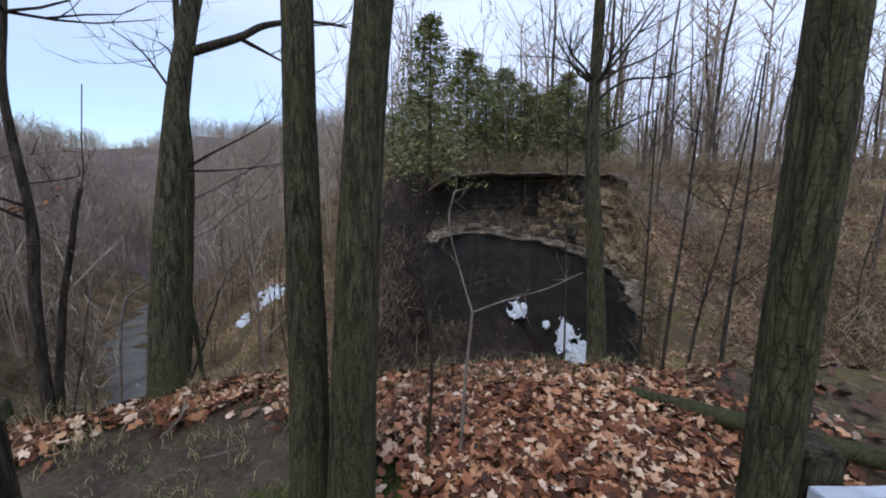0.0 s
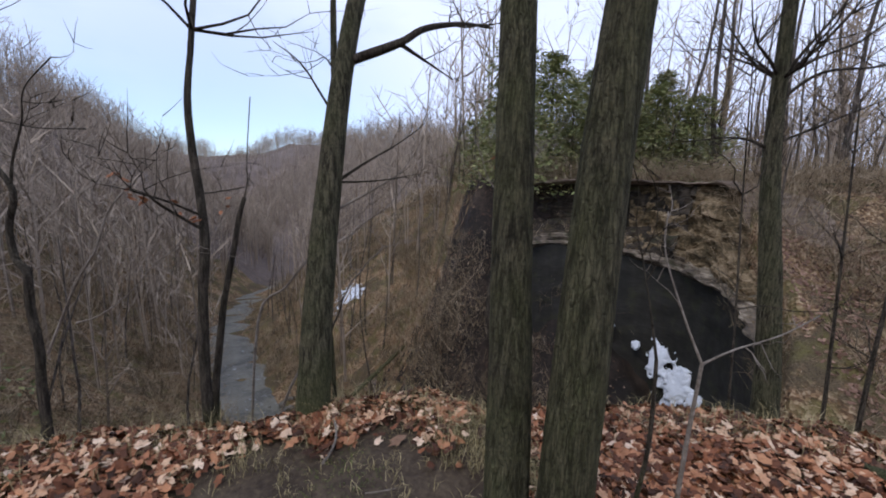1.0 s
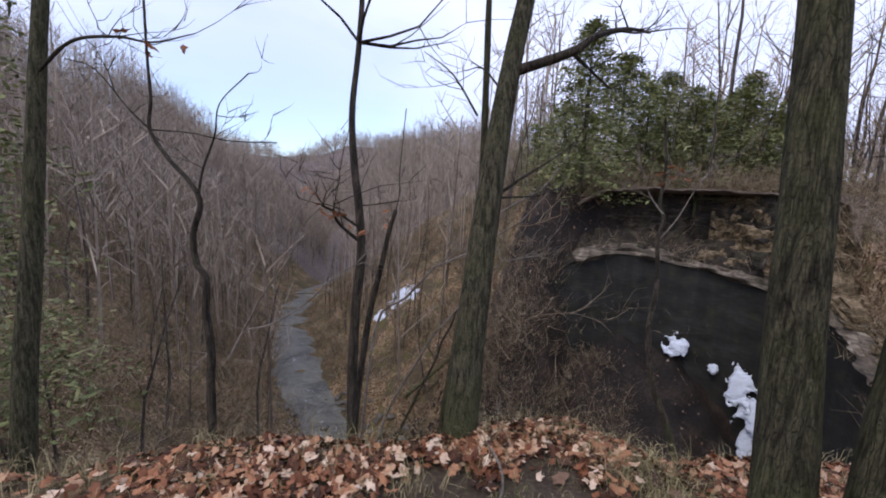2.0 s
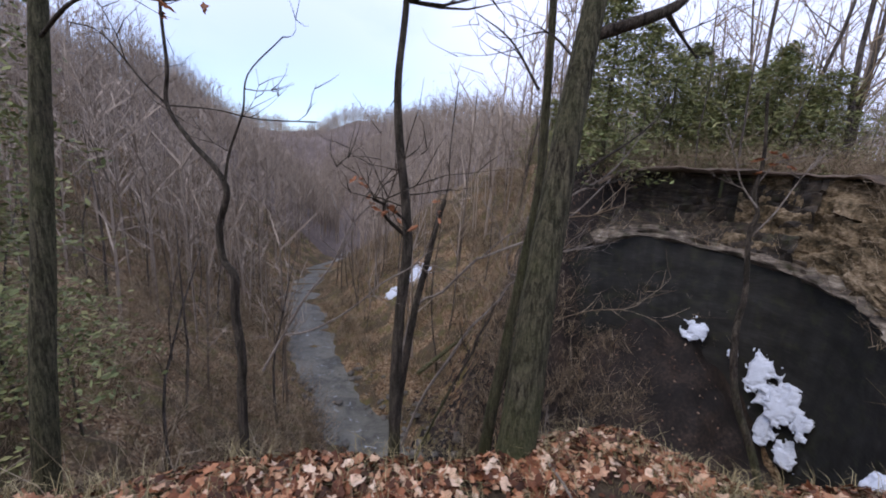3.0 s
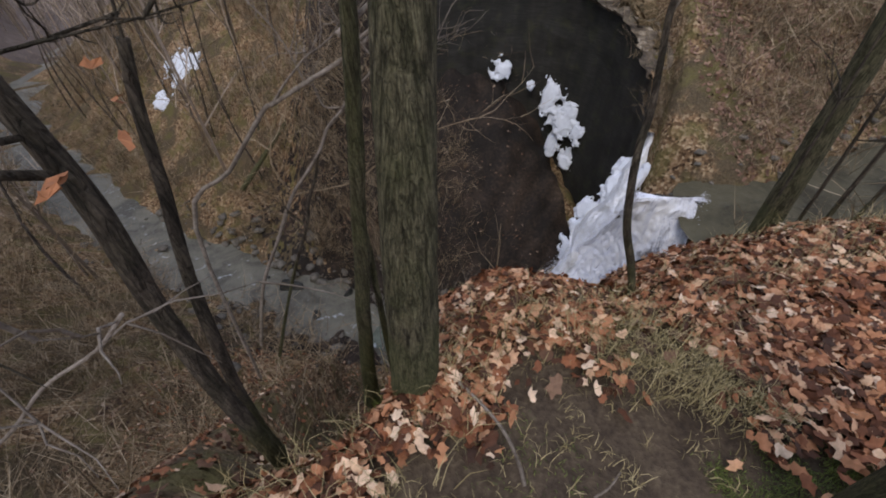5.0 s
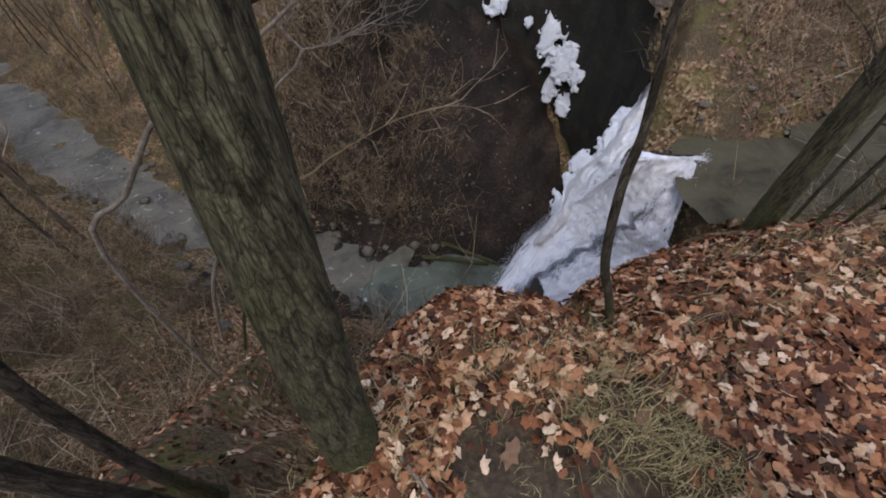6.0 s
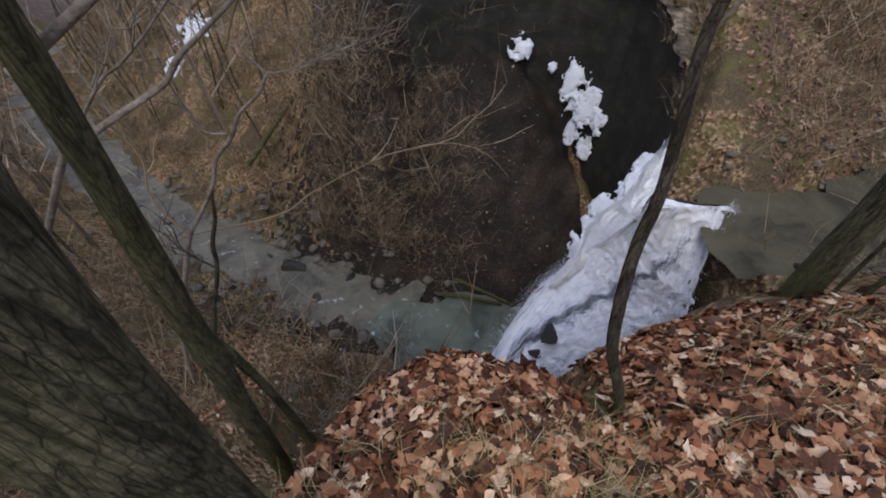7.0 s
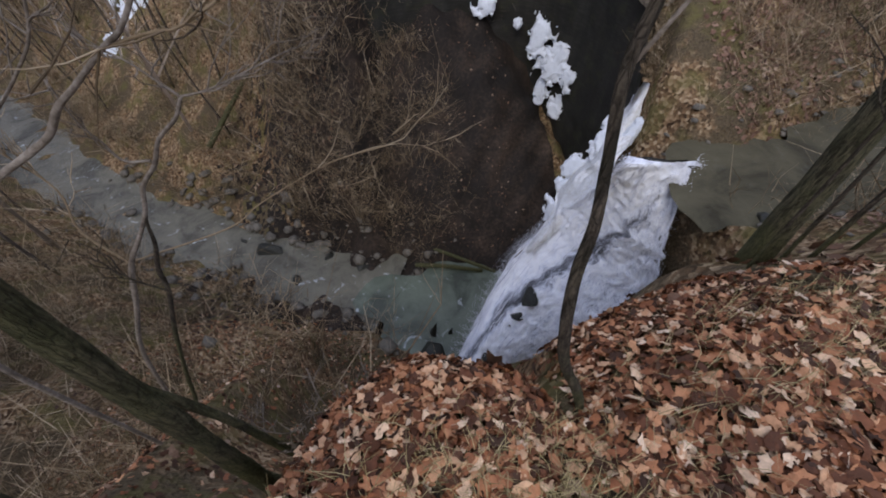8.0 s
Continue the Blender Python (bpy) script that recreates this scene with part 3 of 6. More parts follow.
MAIN_L = [(3.55, 8.0, -3.5), (3.22, 7.74, -3.55), (3.35, 8.6, -5.2), (2.95, 9.3, -7.0), (1.76, 8.91, -8.85), (-0.11, 6.97, -10.95)]
MAIN_R = [(4.75, 7.5, -3.5), (4.55, 7.55, -3.55), (4.17, 6.7, -4.9), (4.15, 6.3, -6.2), (2.96, 6.42, -8.9), (2.2, 6.7, -10.95)]
SIDE_L = [(5.45, 10.9, -3.65), (4.95, 10.85, -4.75), (4.4, 10.3, -5.3), (3.8, 10.5, -6.4), (3.3, 9.7, -6.75), (2.6, 9.3, -7.7)]
SIDE_R = [(5.52, 10.75, -3.68), (4.9, 10.0, -4.3), (4.2, 9.1, -4.8), (3.6, 8.6, -5.4), (3.0, 8.9, -7.0), (2.5, 9.0, -7.8)]


def fall_surface(left, right, rows, cols, out, swell, rough, ragged=0.0):
    L, R = smooth_line(left, 12), smooth_line(right, 12)
    pts = []
    for i in range(rows + 1):
        f = i / rows * (len(L) - 1)
        j = min(int(f), len(L) - 2)
        a, b = L[j].lerp(L[j + 1], f - j), R[j].lerp(R[j + 1], f - j)
        wid = (b - a).length
        g0, g1 = ragged * noise.noise(Vector((i * 0.11, 3.1, 0))), ragged * noise.noise(Vector((i * 0.13, 9.1, 0)))
        for k in range(cols + 1):
            v = k / cols
            p = a.lerp(b, g0 + v * (1 + g1 - g0))
            face = Vector((-0.72, -0.55, 0.42))
            q = Vector((v * wid * 2.2, i / rows * 5, 1.5))
            n = noise.noise(q) + 0.6 * noise.noise(q * 2.7) + 0.3 * noise.noise(Vector((v * wid * 7, i / rows * 24, 4)))
            step = 0.5 * noise.noise(Vector((v * 2, i / rows * 16, 8.5)))
            pts.append(p + face * (out + swell * math.sin(math.pi * v) + rough * (n + step)))
    return pts


def sheet(name, pts, rows, cols, material):
    Fs = [(i * (cols + 1) + k, i * (cols + 1) + k + 1, (i + 1) * (cols + 1) + k + 1, (i + 1) * (cols + 1) + k) for i in range(rows) for k in range(cols)]
    ob = mesh_object(name, pts, Fs, material)
    uv = ob.data.uv_layers.new(name="UVMap")
    for lp in ob.data.loops:
        i, k = divmod(lp.vertex_index, cols + 1)
        uv.data[lp.index].uv = (k / cols, i / rows)
    return ob


waterfall = tagged(new("waterfall"), "white waterfall sliding steeply down dark rock", "waterfall", kind="structure")
pts = fall_surface(MAIN_L, MAIN_R, 190, 120, 0.14, 0.2, 0.016, 0.1)
for i, p in enumerate(pts):
    q = p * 3.2
    pts[i] = p + Vector((-0.5, -0.4, 0.35)) * (0.05 * noise.noise(q) + 0.025 * noise.noise(q * 2.9) + 0.02 * noise.noise(q * 6.3) + 0.015 * noise.noise(q * 12.0)) + Vector((0.04 * noise.noise(q * 2.1 + Vector((9, 0, 0))), 0.04 * noise.noise(q * 2.1 + Vector((0, 9, 0))), 0))
s = sheet("main_fall", pts, 190, 120, M_FALL)
s.parent = waterfall


def strands(count, seed, rows, cols, surf, wide, long):
    """Threads of white water lying along the flow, each tapered at both ends."""
    r = random.Random(seed)
    V, Fs = [], []
    for c in range(count):
        v = r.choice((r.gauss(0.0, 0.04), r.gauss(1.0, 0.04), r.uniform(0, 1)))
        n = r.randint(*long)
        i0 = r.randint(-3, rows - n // 2)
        w = wide * r.uniform(0.4, 1.3)
        u = (i0 + n / 2) / rows
        if abs(v - (0.92 - 0.72 * u)) < 0.07 and 0.38 < u < 0.85 and r.random() < 0.85:
            continue
        if noise.noise(Vector((v * 5, u * 7, 2.5))) < -0.18 + 0.25 * (v - 0.6) and r.random() < 0.8:
            continue
        out = r.uniform(-0.02, 0.12)
        drift = r.gauss(0, 0.03)
        base = len(V)
        for j in range(n + 1):
            i = min(rows, max(0, i0 + j))
            k = min(cols - 1e-4, max(0.0, (v + drift * j / 6) * cols))
            a = surf[i * (cols + 1) + int(k)].lerp(surf[i * (cols + 1) + int(k) + 1], k - int(k))
            side = (surf[i * (cols + 1) + cols] - surf[i * (cols + 1)]).normalized()
            t = w * math.sin(math.pi * (j + 0.3) / (n + 0.6)) ** 0.6
            p = a + Vector((-0.5, -0.4, 0.35)) * (out + 0.02 * noise.noise(Vector((j * 0.5, c * 1.3, 0)))) + side * (0.0 if 0 < v < 1 else 0.06 * (v if v < 0 else v - 1) * 10)
            V.extend([p - side * t, p + Vector((-0.5, -0.4, 0.35)) * t * 0.7, p + side * t])
        for j in range(n):
            b = base + j * 3
            Fs.extend([(b, b + 1, b + 4, b + 3), (b + 1, b + 2, b + 5, b + 4)])
    return V, Fs


surf = fall_surface(MAIN_L, MAIN_R, 70, 44, 0.14, 0.2, 0.05, 0.03)
V, Fs = strands(1500, 5, 70, 44, surf, 0.016, (1, 3))
s = mesh_object("spray_threads", V, Fs, M_STRAND, waterfall, "white threads of falling water")


def drops(count, seed, surf, rows, cols):
    """Spray thrown off the edges and off the foot of the fall: small tumbling flecks of water."""
    r = random.Random(seed)
    V, Fs = [], []
    for c in range(count):
        u = r.random() ** 0.6
        edge = r.random()
        if edge < 0.62:
            v, away = 0.0, -abs(r.gauss(0, 0.07 + 0.12 * u))
        elif edge < 0.8:
            v, away = 1.0, abs(r.gauss(0, 0.07))
        else:
            v, away, u = r.random(), 0.0, 1.0 - abs(r.gauss(0, 0.04))
        i = min(rows, int(u * rows))
        a = surf[i * (cols + 1) + min(cols, int(v * cols))]
        side = (surf[i * (cols + 1) + cols] - surf[i * (cols + 1)]).normalized()
        p = a + side * away + Vector((-0.5, -0.4, 0.35)) * abs(r.gauss(0, 0.18)) + Vector((0, 0, r.gauss(0, 0.08)))
        d = r.uniform(0.003, 0.009)
        base = len(V)
        V.extend(p + Vector((r.gauss(0, d), r.gauss(0, d), r.gauss(0, d))) for _ in range(4))
        Fs.extend([(base, base + 1, base + 2), (base, base + 2, base + 3), (base, base + 3, base + 1), (base + 1, base + 3, base + 2)])
    return V, Fs


V, Fs = drops(11000, 9, surf, 70, 44)
mesh_object("spray_drops", V, Fs, M_STRAND, waterfall, "fine white spray beside the fall", False)
s = sheet("ice_cascade", fall_surface(SIDE_L, SIDE_R, 70, 26, 0.16, 0.2, 0.16, 0.3), 70, 26, M_ICE_FALL)
s.parent = waterfall
s["label"] = "frozen white cascade beside the fall"

# rock under the fall
V = fall_surface(MAIN_L, MAIN_R, 40, 30, -0.3, 0.15, 0.1)
for i in range(41):
    for k in range(5):
        V[i * 31 + k] = V[i * 31 + k] + Vector((0.15, 0.45, -0.5)) * (1 - k / 5)
        V[i * 31 + 30 - k] = V[i * 31 + 30 - k] + Vector((0.25, -0.3, -0.45)) * (1 - k / 5)
Fs = [(i * 31 + k, i * 31 + k + 1, (i + 1) * 31 + k + 1, (i + 1) * 31 + k) for i in range(40) for k in range(30)]
fall_rock = tagged(mesh_object("fall_rock", V, Fs, M_SHALE), "dark wet bedrock beneath the waterfall", "rock face", kind="structure")

# ---- the cliff of the bowl ----
WALL = [(-2.9, 15.9), (-2.0, 17.0), (0, 17.5), (2.2, 17.6), (4.3, 17.0), (5.5, 15.4), (5.75, 13.6), (5.65, 12.1), (5.3, 11.1), (5.0, 10.55)]
WALL_TOP = [-4.0, -1.6, -0.6, -0.75, -1.1, -1.4, -1.75, -2.4, -3.1, -3.5]
wall_line = smooth_line([(x, y, z) for (x, y), z in zip(WALL, WALL_TOP)], 30)
# the upper edge, under the cap rock
brow_line = smooth_line([(-3.7, 16.6, -3.4), (-2.6, 18.1, 0.0), (-0.4, 18.5, 1.7), (2.4, 18.5, 1.85), (5.2, 18.1, 1.85), (7.0, 16.6, 1.5), (6.7, 13.9, -0.9), (6.4, 12.1, -2.0), (5.9, 11.0, -2.8), (5.4, 10.5, -3.4)], 30)


def wall_out(i, line=None):
    line = line or wall_line
    d = line[min(i + 1, len(line) - 1)] - line[max(i - 1, 0)]
    return Vector((d.y, -d.x, 0)).normalized()


def grid_faces(rows, cols):
    return [(i * cols + k, i * cols + k + 1, (i + 1) * cols + k + 1, (i + 1) * cols + k) for i in range(rows - 1) for k in range(cols - 1)]


def swept(profile, rough, strata, seed, line=None, first=0, last=None):
    """A strip along the wall: profile rows of (out towards the bowl, height over the line)."""
    V = []
    line = line or wall_line
    last = last or len(line)
    for i in range(first, last):
        p, o = line[i], wall_out(i, line)
        for out, dz in profile:
            q = Vector((p.x, p.y, p.z + dz))
            n = noise.noise(Vector((q.x * 0.9 + seed, q.y * 0.9, q.z * 1.6))) + 0.5 * noise.noise(Vector((q.x * 2.6, q.y * 2.6 + seed, q.z * 6)))
            lay = noise.noise(Vector((p.x * 0.25, p.y * 0.25, q.z * 9.5 + seed)))
            V.append(q + o * (out + rough * n + strata * lay) + Vector((0, 0, 0.4 * rough * n)))
    return V, grid_faces(last - first, len(profile))


def stepped(first, last, rows, steps, seed, hollow):
    """Broken beds climbing from the wall's edge to the brow; hollow: how far they are worn back under the cap."""
    V = []
    for i in range(first, last):
        a, b, o = wall_line[i], brow_line[i], wall_out(i)
        run = i * 0.13
        for j in range(rows + 1):
            f = j / rows
            g = f * steps + 0.6 * noise.noise(Vector((run * 0.35, seed, f * 2)))
            bed = math.floor(g)
            rise = min(1.0, (g - bed) / 0.6)
            flat = max(0.0, (g - bed - 0.6) / 0.4)
            v = min(1.0, max(0.0, (bed + rise) / steps))
            h = min(1.0, max(0.0, (bed + flat) / steps))
            w = hollow(i / (len(wall_line) - 1))
            h = h * (1 - w) + w * (2.0 * min(1.0, f / 0.3) - 0.4 * f)
            p = Vector((a.x + (b.x - a.x) * h, a.y + (b.y - a.y) * h, a.z + (b.z - a.z) * v))
            cell = noise.cell(Vector((run * 0.8 + 0.37 * bed, bed * 3.0 + seed, 0.5)))
            n = noise.noise(Vector((p.x * 1.7 + seed, p.y * 1.7, p.z * 4))) + 0.5 * noise.noise(Vector((p.x * 5, p.y * 5, p.z * 11 + seed)))
            V.append(p + o * (0.26 * (cell - 0.5) * (1 - w) + 0.24 * n) + Vector((0, 0, 0.17 * n)))
    return V, grid_faces(last - first, rows + 1)


cliff = tagged(new("cliff_wall"), "dark undercut shale cliff with a pale sandstone ledge above", "cliff", kind="structure")
prof = [(0.05 + 0.35 * (j / 90) ** 2, -0.05 - 10.4 * j / 90) for j in range(91)]
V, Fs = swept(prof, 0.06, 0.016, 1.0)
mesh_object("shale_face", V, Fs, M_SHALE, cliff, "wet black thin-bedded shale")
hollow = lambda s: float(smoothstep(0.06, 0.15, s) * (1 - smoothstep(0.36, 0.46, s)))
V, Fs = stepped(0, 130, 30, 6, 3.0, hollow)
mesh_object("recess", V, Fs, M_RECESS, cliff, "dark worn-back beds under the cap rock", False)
V, Fs = stepped(100, 202, 34, 5, 7.0, hollow)
mesh_object("sandstone_band", V, Fs, M_SAND, cliff, "mossy tan sandstone in broken steps under the rim", False)
V, Fs = stepped(196, len(wall_line), 20, 4, 11.0, hollow)
mesh_object("earth_bank", V, Fs, M_GROUND, cliff, "bare brown earth bank beside the falls")
prof = [(-0.5, 0.34), (-0.2, 0.3), (-0.16, 0.2), (0.08, 0.17), (0.12, 0.06), (0.24, 0.03), (0.26, -0.06), (0.14, -0.1), (0.0, -0.2), (-0.1, -0.3)]
V, Fs = swept(prof, 0.3, 0.14, 5.0, None, 40, 215)
mesh_object("ledge", V, Fs, M_PALE_ROCK, cliff, "pale flaking ledge rock", False)
prof = [(-0.9, 0.0), (0.1, 0.01), (0.36, 0.03), (0.42, 0.07), (0.4, 0.12), (0.2, 0.15), (-0.3, 0.16), (-1.0, 0.2), (-1.9, 0.1)]
V, Fs = swept(prof, 0.26, 0.16, 13.0, brow_line, 46, 172)
mesh_object("cap_slab", V, Fs, M_CAP, cliff, "thin grey overhanging cap rock with leaves on it", False)


def ice_patch(c, o, w, h, seed, thick=0.1):
    """A lumpy sheet of snow frozen to the rock, with a ragged edge and holes."""
    turn = o.to_track_quat("Z", "Y").to_matrix()
    n = 64
    V, Fs, keep = [], [], {}
    for i in range(n + 1):
        for k in range(n + 1):
            u, v = 2 * i / n - 1, 2 * k / n - 1
            q = Vector((u * w * 2.2 + seed * 7, v * h * 2.2, seed))
            edge = 0.85 - math.hypot(u, v) + 0.6 * noise.noise(q) + 0.45 * noise.noise(q * 2.7) + 0.2 * noise.noise(q * 6)
            lift = thick * min(1.0, max(0.0, edge) * 2.0) ** 0.8 + 0.03 * noise.noise(q * 2.0)
            if edge > 0:
                keep[(i, k)] = len(V)
                V.append(c + turn @ Vector((u * w * 1.15, v * h * 1.15, lift)))
    for i in range(n):
        for k in range(n):
            f = [(i, k), (i + 1, k), (i + 1, k + 1), (i, k + 1)]
            if all(g in keep for g in f):
                Fs.append(tuple(keep[g] for g in f))
    ob = mesh_object("ice_patch", V, Fs, M_ICE)
    sol = ob.modifiers.new("thickness", "SOLIDIFY")
    sol.thickness = 0.06
    return tagged(ob, "dirty white snow and ice frozen to the dark cliff", "ice", group="ice on the cliff")


for x, y, z, w, h, sd in ((5.3, 10.85, -3.95, 0.16, 0.4, 21), (4.95, 10.75, -4.65, 0.3, 0.4, 22), (4.45, 10.35, -5.2, 0.4, 0.5, 23), (4.05, 10.5, -6.0, 0.4, 0.5, 24), (3.65, 10.3, -6.55, 0.4, 0.35, 25), (3.3, 9.75, -6.85, 0.45, 0.4, 26), (4.75, 9.75, -4.4, 0.18, 0.5, 27)):
    tagged(ice_patch(Vector((x, y, z)), Vector((-0.8, -0.3, 0.5)).normalized(), w, h, sd), "lacy white ice frozen beside the waterfall", "ice", group="ice by the fall")


ice_patch(Vector((2.6, 17.15, -4.0)), Vector((-0.27, -1, 0.3)).normalized(), 0.42, 0.44, 1)
ice_patch(Vector((3.85, 16.8, -4.57)), Vector((-0.4, -1, 0.3)).normalized(), 0.2, 0.2, 2)
ice_patch(Vector((4.55, 16.2, -4.9)), Vector((-0.7, -0.8, 0.3)).normalized(), 0.5, 0.7, 3)
ice_patch(Vector((4.95, 15.65, -5.65)), Vector((-0.8, -0.7, 0.3)).normalized(), 0.62, 0.72, 4)
ice_patch(Vector((5.35, 14.95, -5.95)), Vector((-0.95, -0.4, 0.3)).normalized(), 0.3, 0.4, 5)
ice_patch(Vector((4.86, 15.8, -6.75)), Vector((-0.8, -0.7, 0.3)).normalized(), 0.3, 0.5, 6)
ice_patch(Vector((5.3, 15.2, -7.1)), Vector((-0.85, -0.6, 0.3)).normalized(), 0.36, 0.45, 9)
for x, y, w, h, sd in ((-13.2, 26.0, 1.3, 1.1, 7), (-14.6, 25.0, 0.7, 0.55, 8)):
    tagged(ice_patch(Vector((x, y, ground_at(x, y) + 0.15)), Vector((-0.35, -0.6, 0.7)).normalized(), w, h, sd), "patch of old white snow on the brown slope", "snow", group="snow on the slope")


# ---- boulders and stones ----
def boulder(x, y, z, sx, sy, sz, seed, label="dark wet boulder lying in the gorge", peak=0.0):
    """A broken, faceted rock: the hull of points on an egg, narrowed to a point by peak, its arrises knocked off."""
    r = random.Random(int(seed * 10))
    bm = bmesh.new()
    for k in range(15):
        d = Vector((r.gauss(0, 1), r.gauss(0, 1), r.gauss(0, 1))).normalized() * r.uniform(0.8, 1.1)
        w = 1 - peak * (0.5 + 0.5 * d.z)
        bm.verts.new((d.x * sx * w, d.y * sy * w, d.z * sz))
    out = bmesh.ops.convex_hull(bm, input=bm.verts)
    bmesh.ops.delete(bm, geom=list({g for g in out["geom_interior"] + out["geom_unused"] if isinstance(g, bmesh.types.BMVert)}), context="VERTS")
    bmesh.ops.bevel(bm, geom=bm.edges[:], offset=0.09 * min(sx, sy, sz), segments=2, affect="EDGES", profile=0.6)
    me = bpy.data.meshes.new("boulder")
    bm.to_mesh(me)
    bm.free()
    me.materials.append(M_BOULDER)
    ob = new("boulder", me)
    ob.location = (x, y, z)
    ob.rotation_euler = (0.12 * math.sin(seed), 0.12 * math.cos(seed), seed)
    return tagged(ob, label, "boulder", group="boulders in the gorge")


boulder(2.2, 7.75, -8.35, 0.42, 0.3, 0.32, 1.3, "dark rock standing out of the falling water")
boulder(-0.62, 8.25, -10.9, 0.34, 0.26, 0.8, 2.1, "dark pointed boulder at the plunge pool", 0.8)
boulder(-0.05, 8.2, -10.95, 0.22, 0.18, 0.55, 3.7, "small dark pointed boulder at the plunge pool", 0.8)
boulder(-0.75, 7.4, -10.9, 0.8, 0.55, 0.5, 4.9)
boulder(1.1, 6.65, -10.7, 0.7, 0.55, 0.75, 5.2, "mossy brown boulder beside the falls")
boulder(-6.66, 12.9, -11.0, 0.6, 0.45, 0.42, 6.1, "dark boulder in the shallow stream")
boulder(-4.3, 12.3, -11.05, 0.35, 0.3, 0.3, 7.4, "pale boulder in the shallow stream")
boulder(-3.0, 11.6, -11.0, 0.5, 0.38, 0.22, 9.3, "mossy flat stone in the shallow stream")
boulder(-5.5, 11.3, -11.05, 0.4, 0.3, 0.22, 10.7, "mossy flat stone in the shallow stream")
boulder(-7.8, 13.6, -11.1, 0.45, 0.3, 0.25, 11.9, "pale flat stone in the shallow stream")
for x, y, z, d, sd in ((1.9, 7.55, -9.0, 0.2, 12.4), (1.75, 7.45, -9.4, 0.14, 13.1), (1.62, 7.35, -9.75, 0.22, 14.6), (1.45, 7.2, -10.15, 0.17, 15.2), (2.35, 7.6, -8.9, 0.13, 16.3)):
    boulder(x, y, z, d * 1.3, d, d, sd, "dark rock standing out of the falling water")
for x, y, z, d, sd in ((4.72, 6.75, -4.05, 0.34, 17.2), (4.95, 6.35, -3.95, 0.26, 18.9), (4.62, 7.2, -4.15, 0.24, 19.5), (5.3, 6.1, -3.75, 0.22, 20.3)):
    boulder(x, y, z, d * 1.3, d, d * 0.8, sd, "wet grey rock beside the lip of the falls")
boulder(-9.5, 14.4, -11.2, 0.5, 0.4, 0.35, 8.2, "boulder in the shallow stream")


def stone_mesh(seed):
    bm = bmesh.new()
    bmesh.ops.create_icosphere(bm, subdivisions=1, radius=1.0)
    for v in bm.verts:
        v.co *= 1 + 0.75 * noise.noise(v.co * 1.5 + Vector((seed, seed, 0)))
        v.co.y *= 0.75
        v.co.z *= 0.38
    V = [tuple(v.co) for v in bm.verts]
    Fs = [tuple(v.index for v in f.verts) for f in bm.faces]
    bm.free()
    return np.array(V), np.array(Fs)




# ---- trees ----
def stem_mesh(name, ctrl, r0, r1, sides, material, parent, per=8, rough=0.1, flare=0.0):
    pts = smooth_line(ctrl, per)
    n = len(pts)
    rad = []
    for i in range(n):
        t = i / (n - 1)
        rad.append(r0 + (r1 - r0) * t + flare * max(0.0, 1 - i * (pts[1] - pts[0]).length / 0.35) ** 2)
    V, Fs = [], []
    tube(V, Fs, pts, rad, sides, rough=rough)
    return mesh_object(name, V, Fs, material, parent)


def branch_mesh(ctrl, r0, material, parent, seed, twigs=6, per=5, name="branch", reach=0.45):
    """A limb along ctrl with fine twigs."""
    rng = random.Random(seed)
    pts = smooth_line(ctrl, per)
    n = len(pts)
    rad = [max(0.003, r0 * (1 - 0.75 * i / (n - 1))) for i in range(n)]
    V, Fs = [], []
    tube(V, Fs, pts, rad, 6, rough=0.08)
    for k in range(twigs):
        i = rng.randint(n // 4, n - 1)
        d = (pts[i] - pts[i - 1]).normalized() + Vector((rng.gauss(0, 0.8), rng.gauss(0, 0.8), rng.gauss(0.2, 0.6)))
        sprout(rng, V, Fs, pts[i], d, rng.uniform(0.5, 1.1) * reach, max(0.0025, rad[i] * 0.45), 1, 3, 4, 0.22)
    return mesh_object(name, V, Fs, material, parent)


def crown_twigs(parent, top_pts, seed, count, length, r, material, level=2, name="crown"):
    rng = random.Random(seed)
    V, Fs = [], []
    for k in range(count):
        p = Vector(top_pts[rng.randrange(len(top_pts))])
        a = rng.uniform(0, 2 * math.pi)
        sprout(rng, V, Fs, p, Vector((math.cos(a), math.sin(a), rng.uniform(0.2, 0.9))), length * rng.uniform(0.5, 1.1), r, level, 3, 5, 0.22)
    return mesh_object(name, V, Fs, material, parent)


def hero(name, label, base):
    ob = new(name)
    ob.location = base
    ob.rotation_mode = "XYZ"
    bpy.context.view_layer.update()
    return tagged(ob, label, "tree")


def local(pts, base):
    b = Vector(base)
    return [tuple(Vector(p) - b) for p in pts]


# the big rim tree
B = (-1.8, 2.43, 0.05)
rim_oak = hero("tree", "tall grey-barked tree leaning out from the mossy gorge rim", B)
axis = local([(-1.81, 2.41, -0.2), (-1.79, 2.45, 0.33), (-1.78, 2.49, 0.71), (-1.765, 2.54, 1.09), (-1.745, 2.6, 1.47), (-1.72, 2.66, 1.86), (-1.69, 2.73, 2.2), (-1.62, 2.9, 3.0), (-1.55, 3.2, 5.0), (-1.5, 3.6, 7.8), (-1.45, 3.9, 10.0)], B)
stem_mesh("trunk", axis, 0.1, 0.022, 32, M_BARK, rim_oak, 14, 0.035, 0.04)
branch_mesh(local([(-1.68, 2.72, 2.09), (-1.39, 2.75, 2.18), (-1.27, 2.88, 2.3), (-1.1, 3.2, 2.44), (-0.95, 3.5, 2.52)], B), 0.03, M_BARK_THIN, rim_oak, 11, 6)
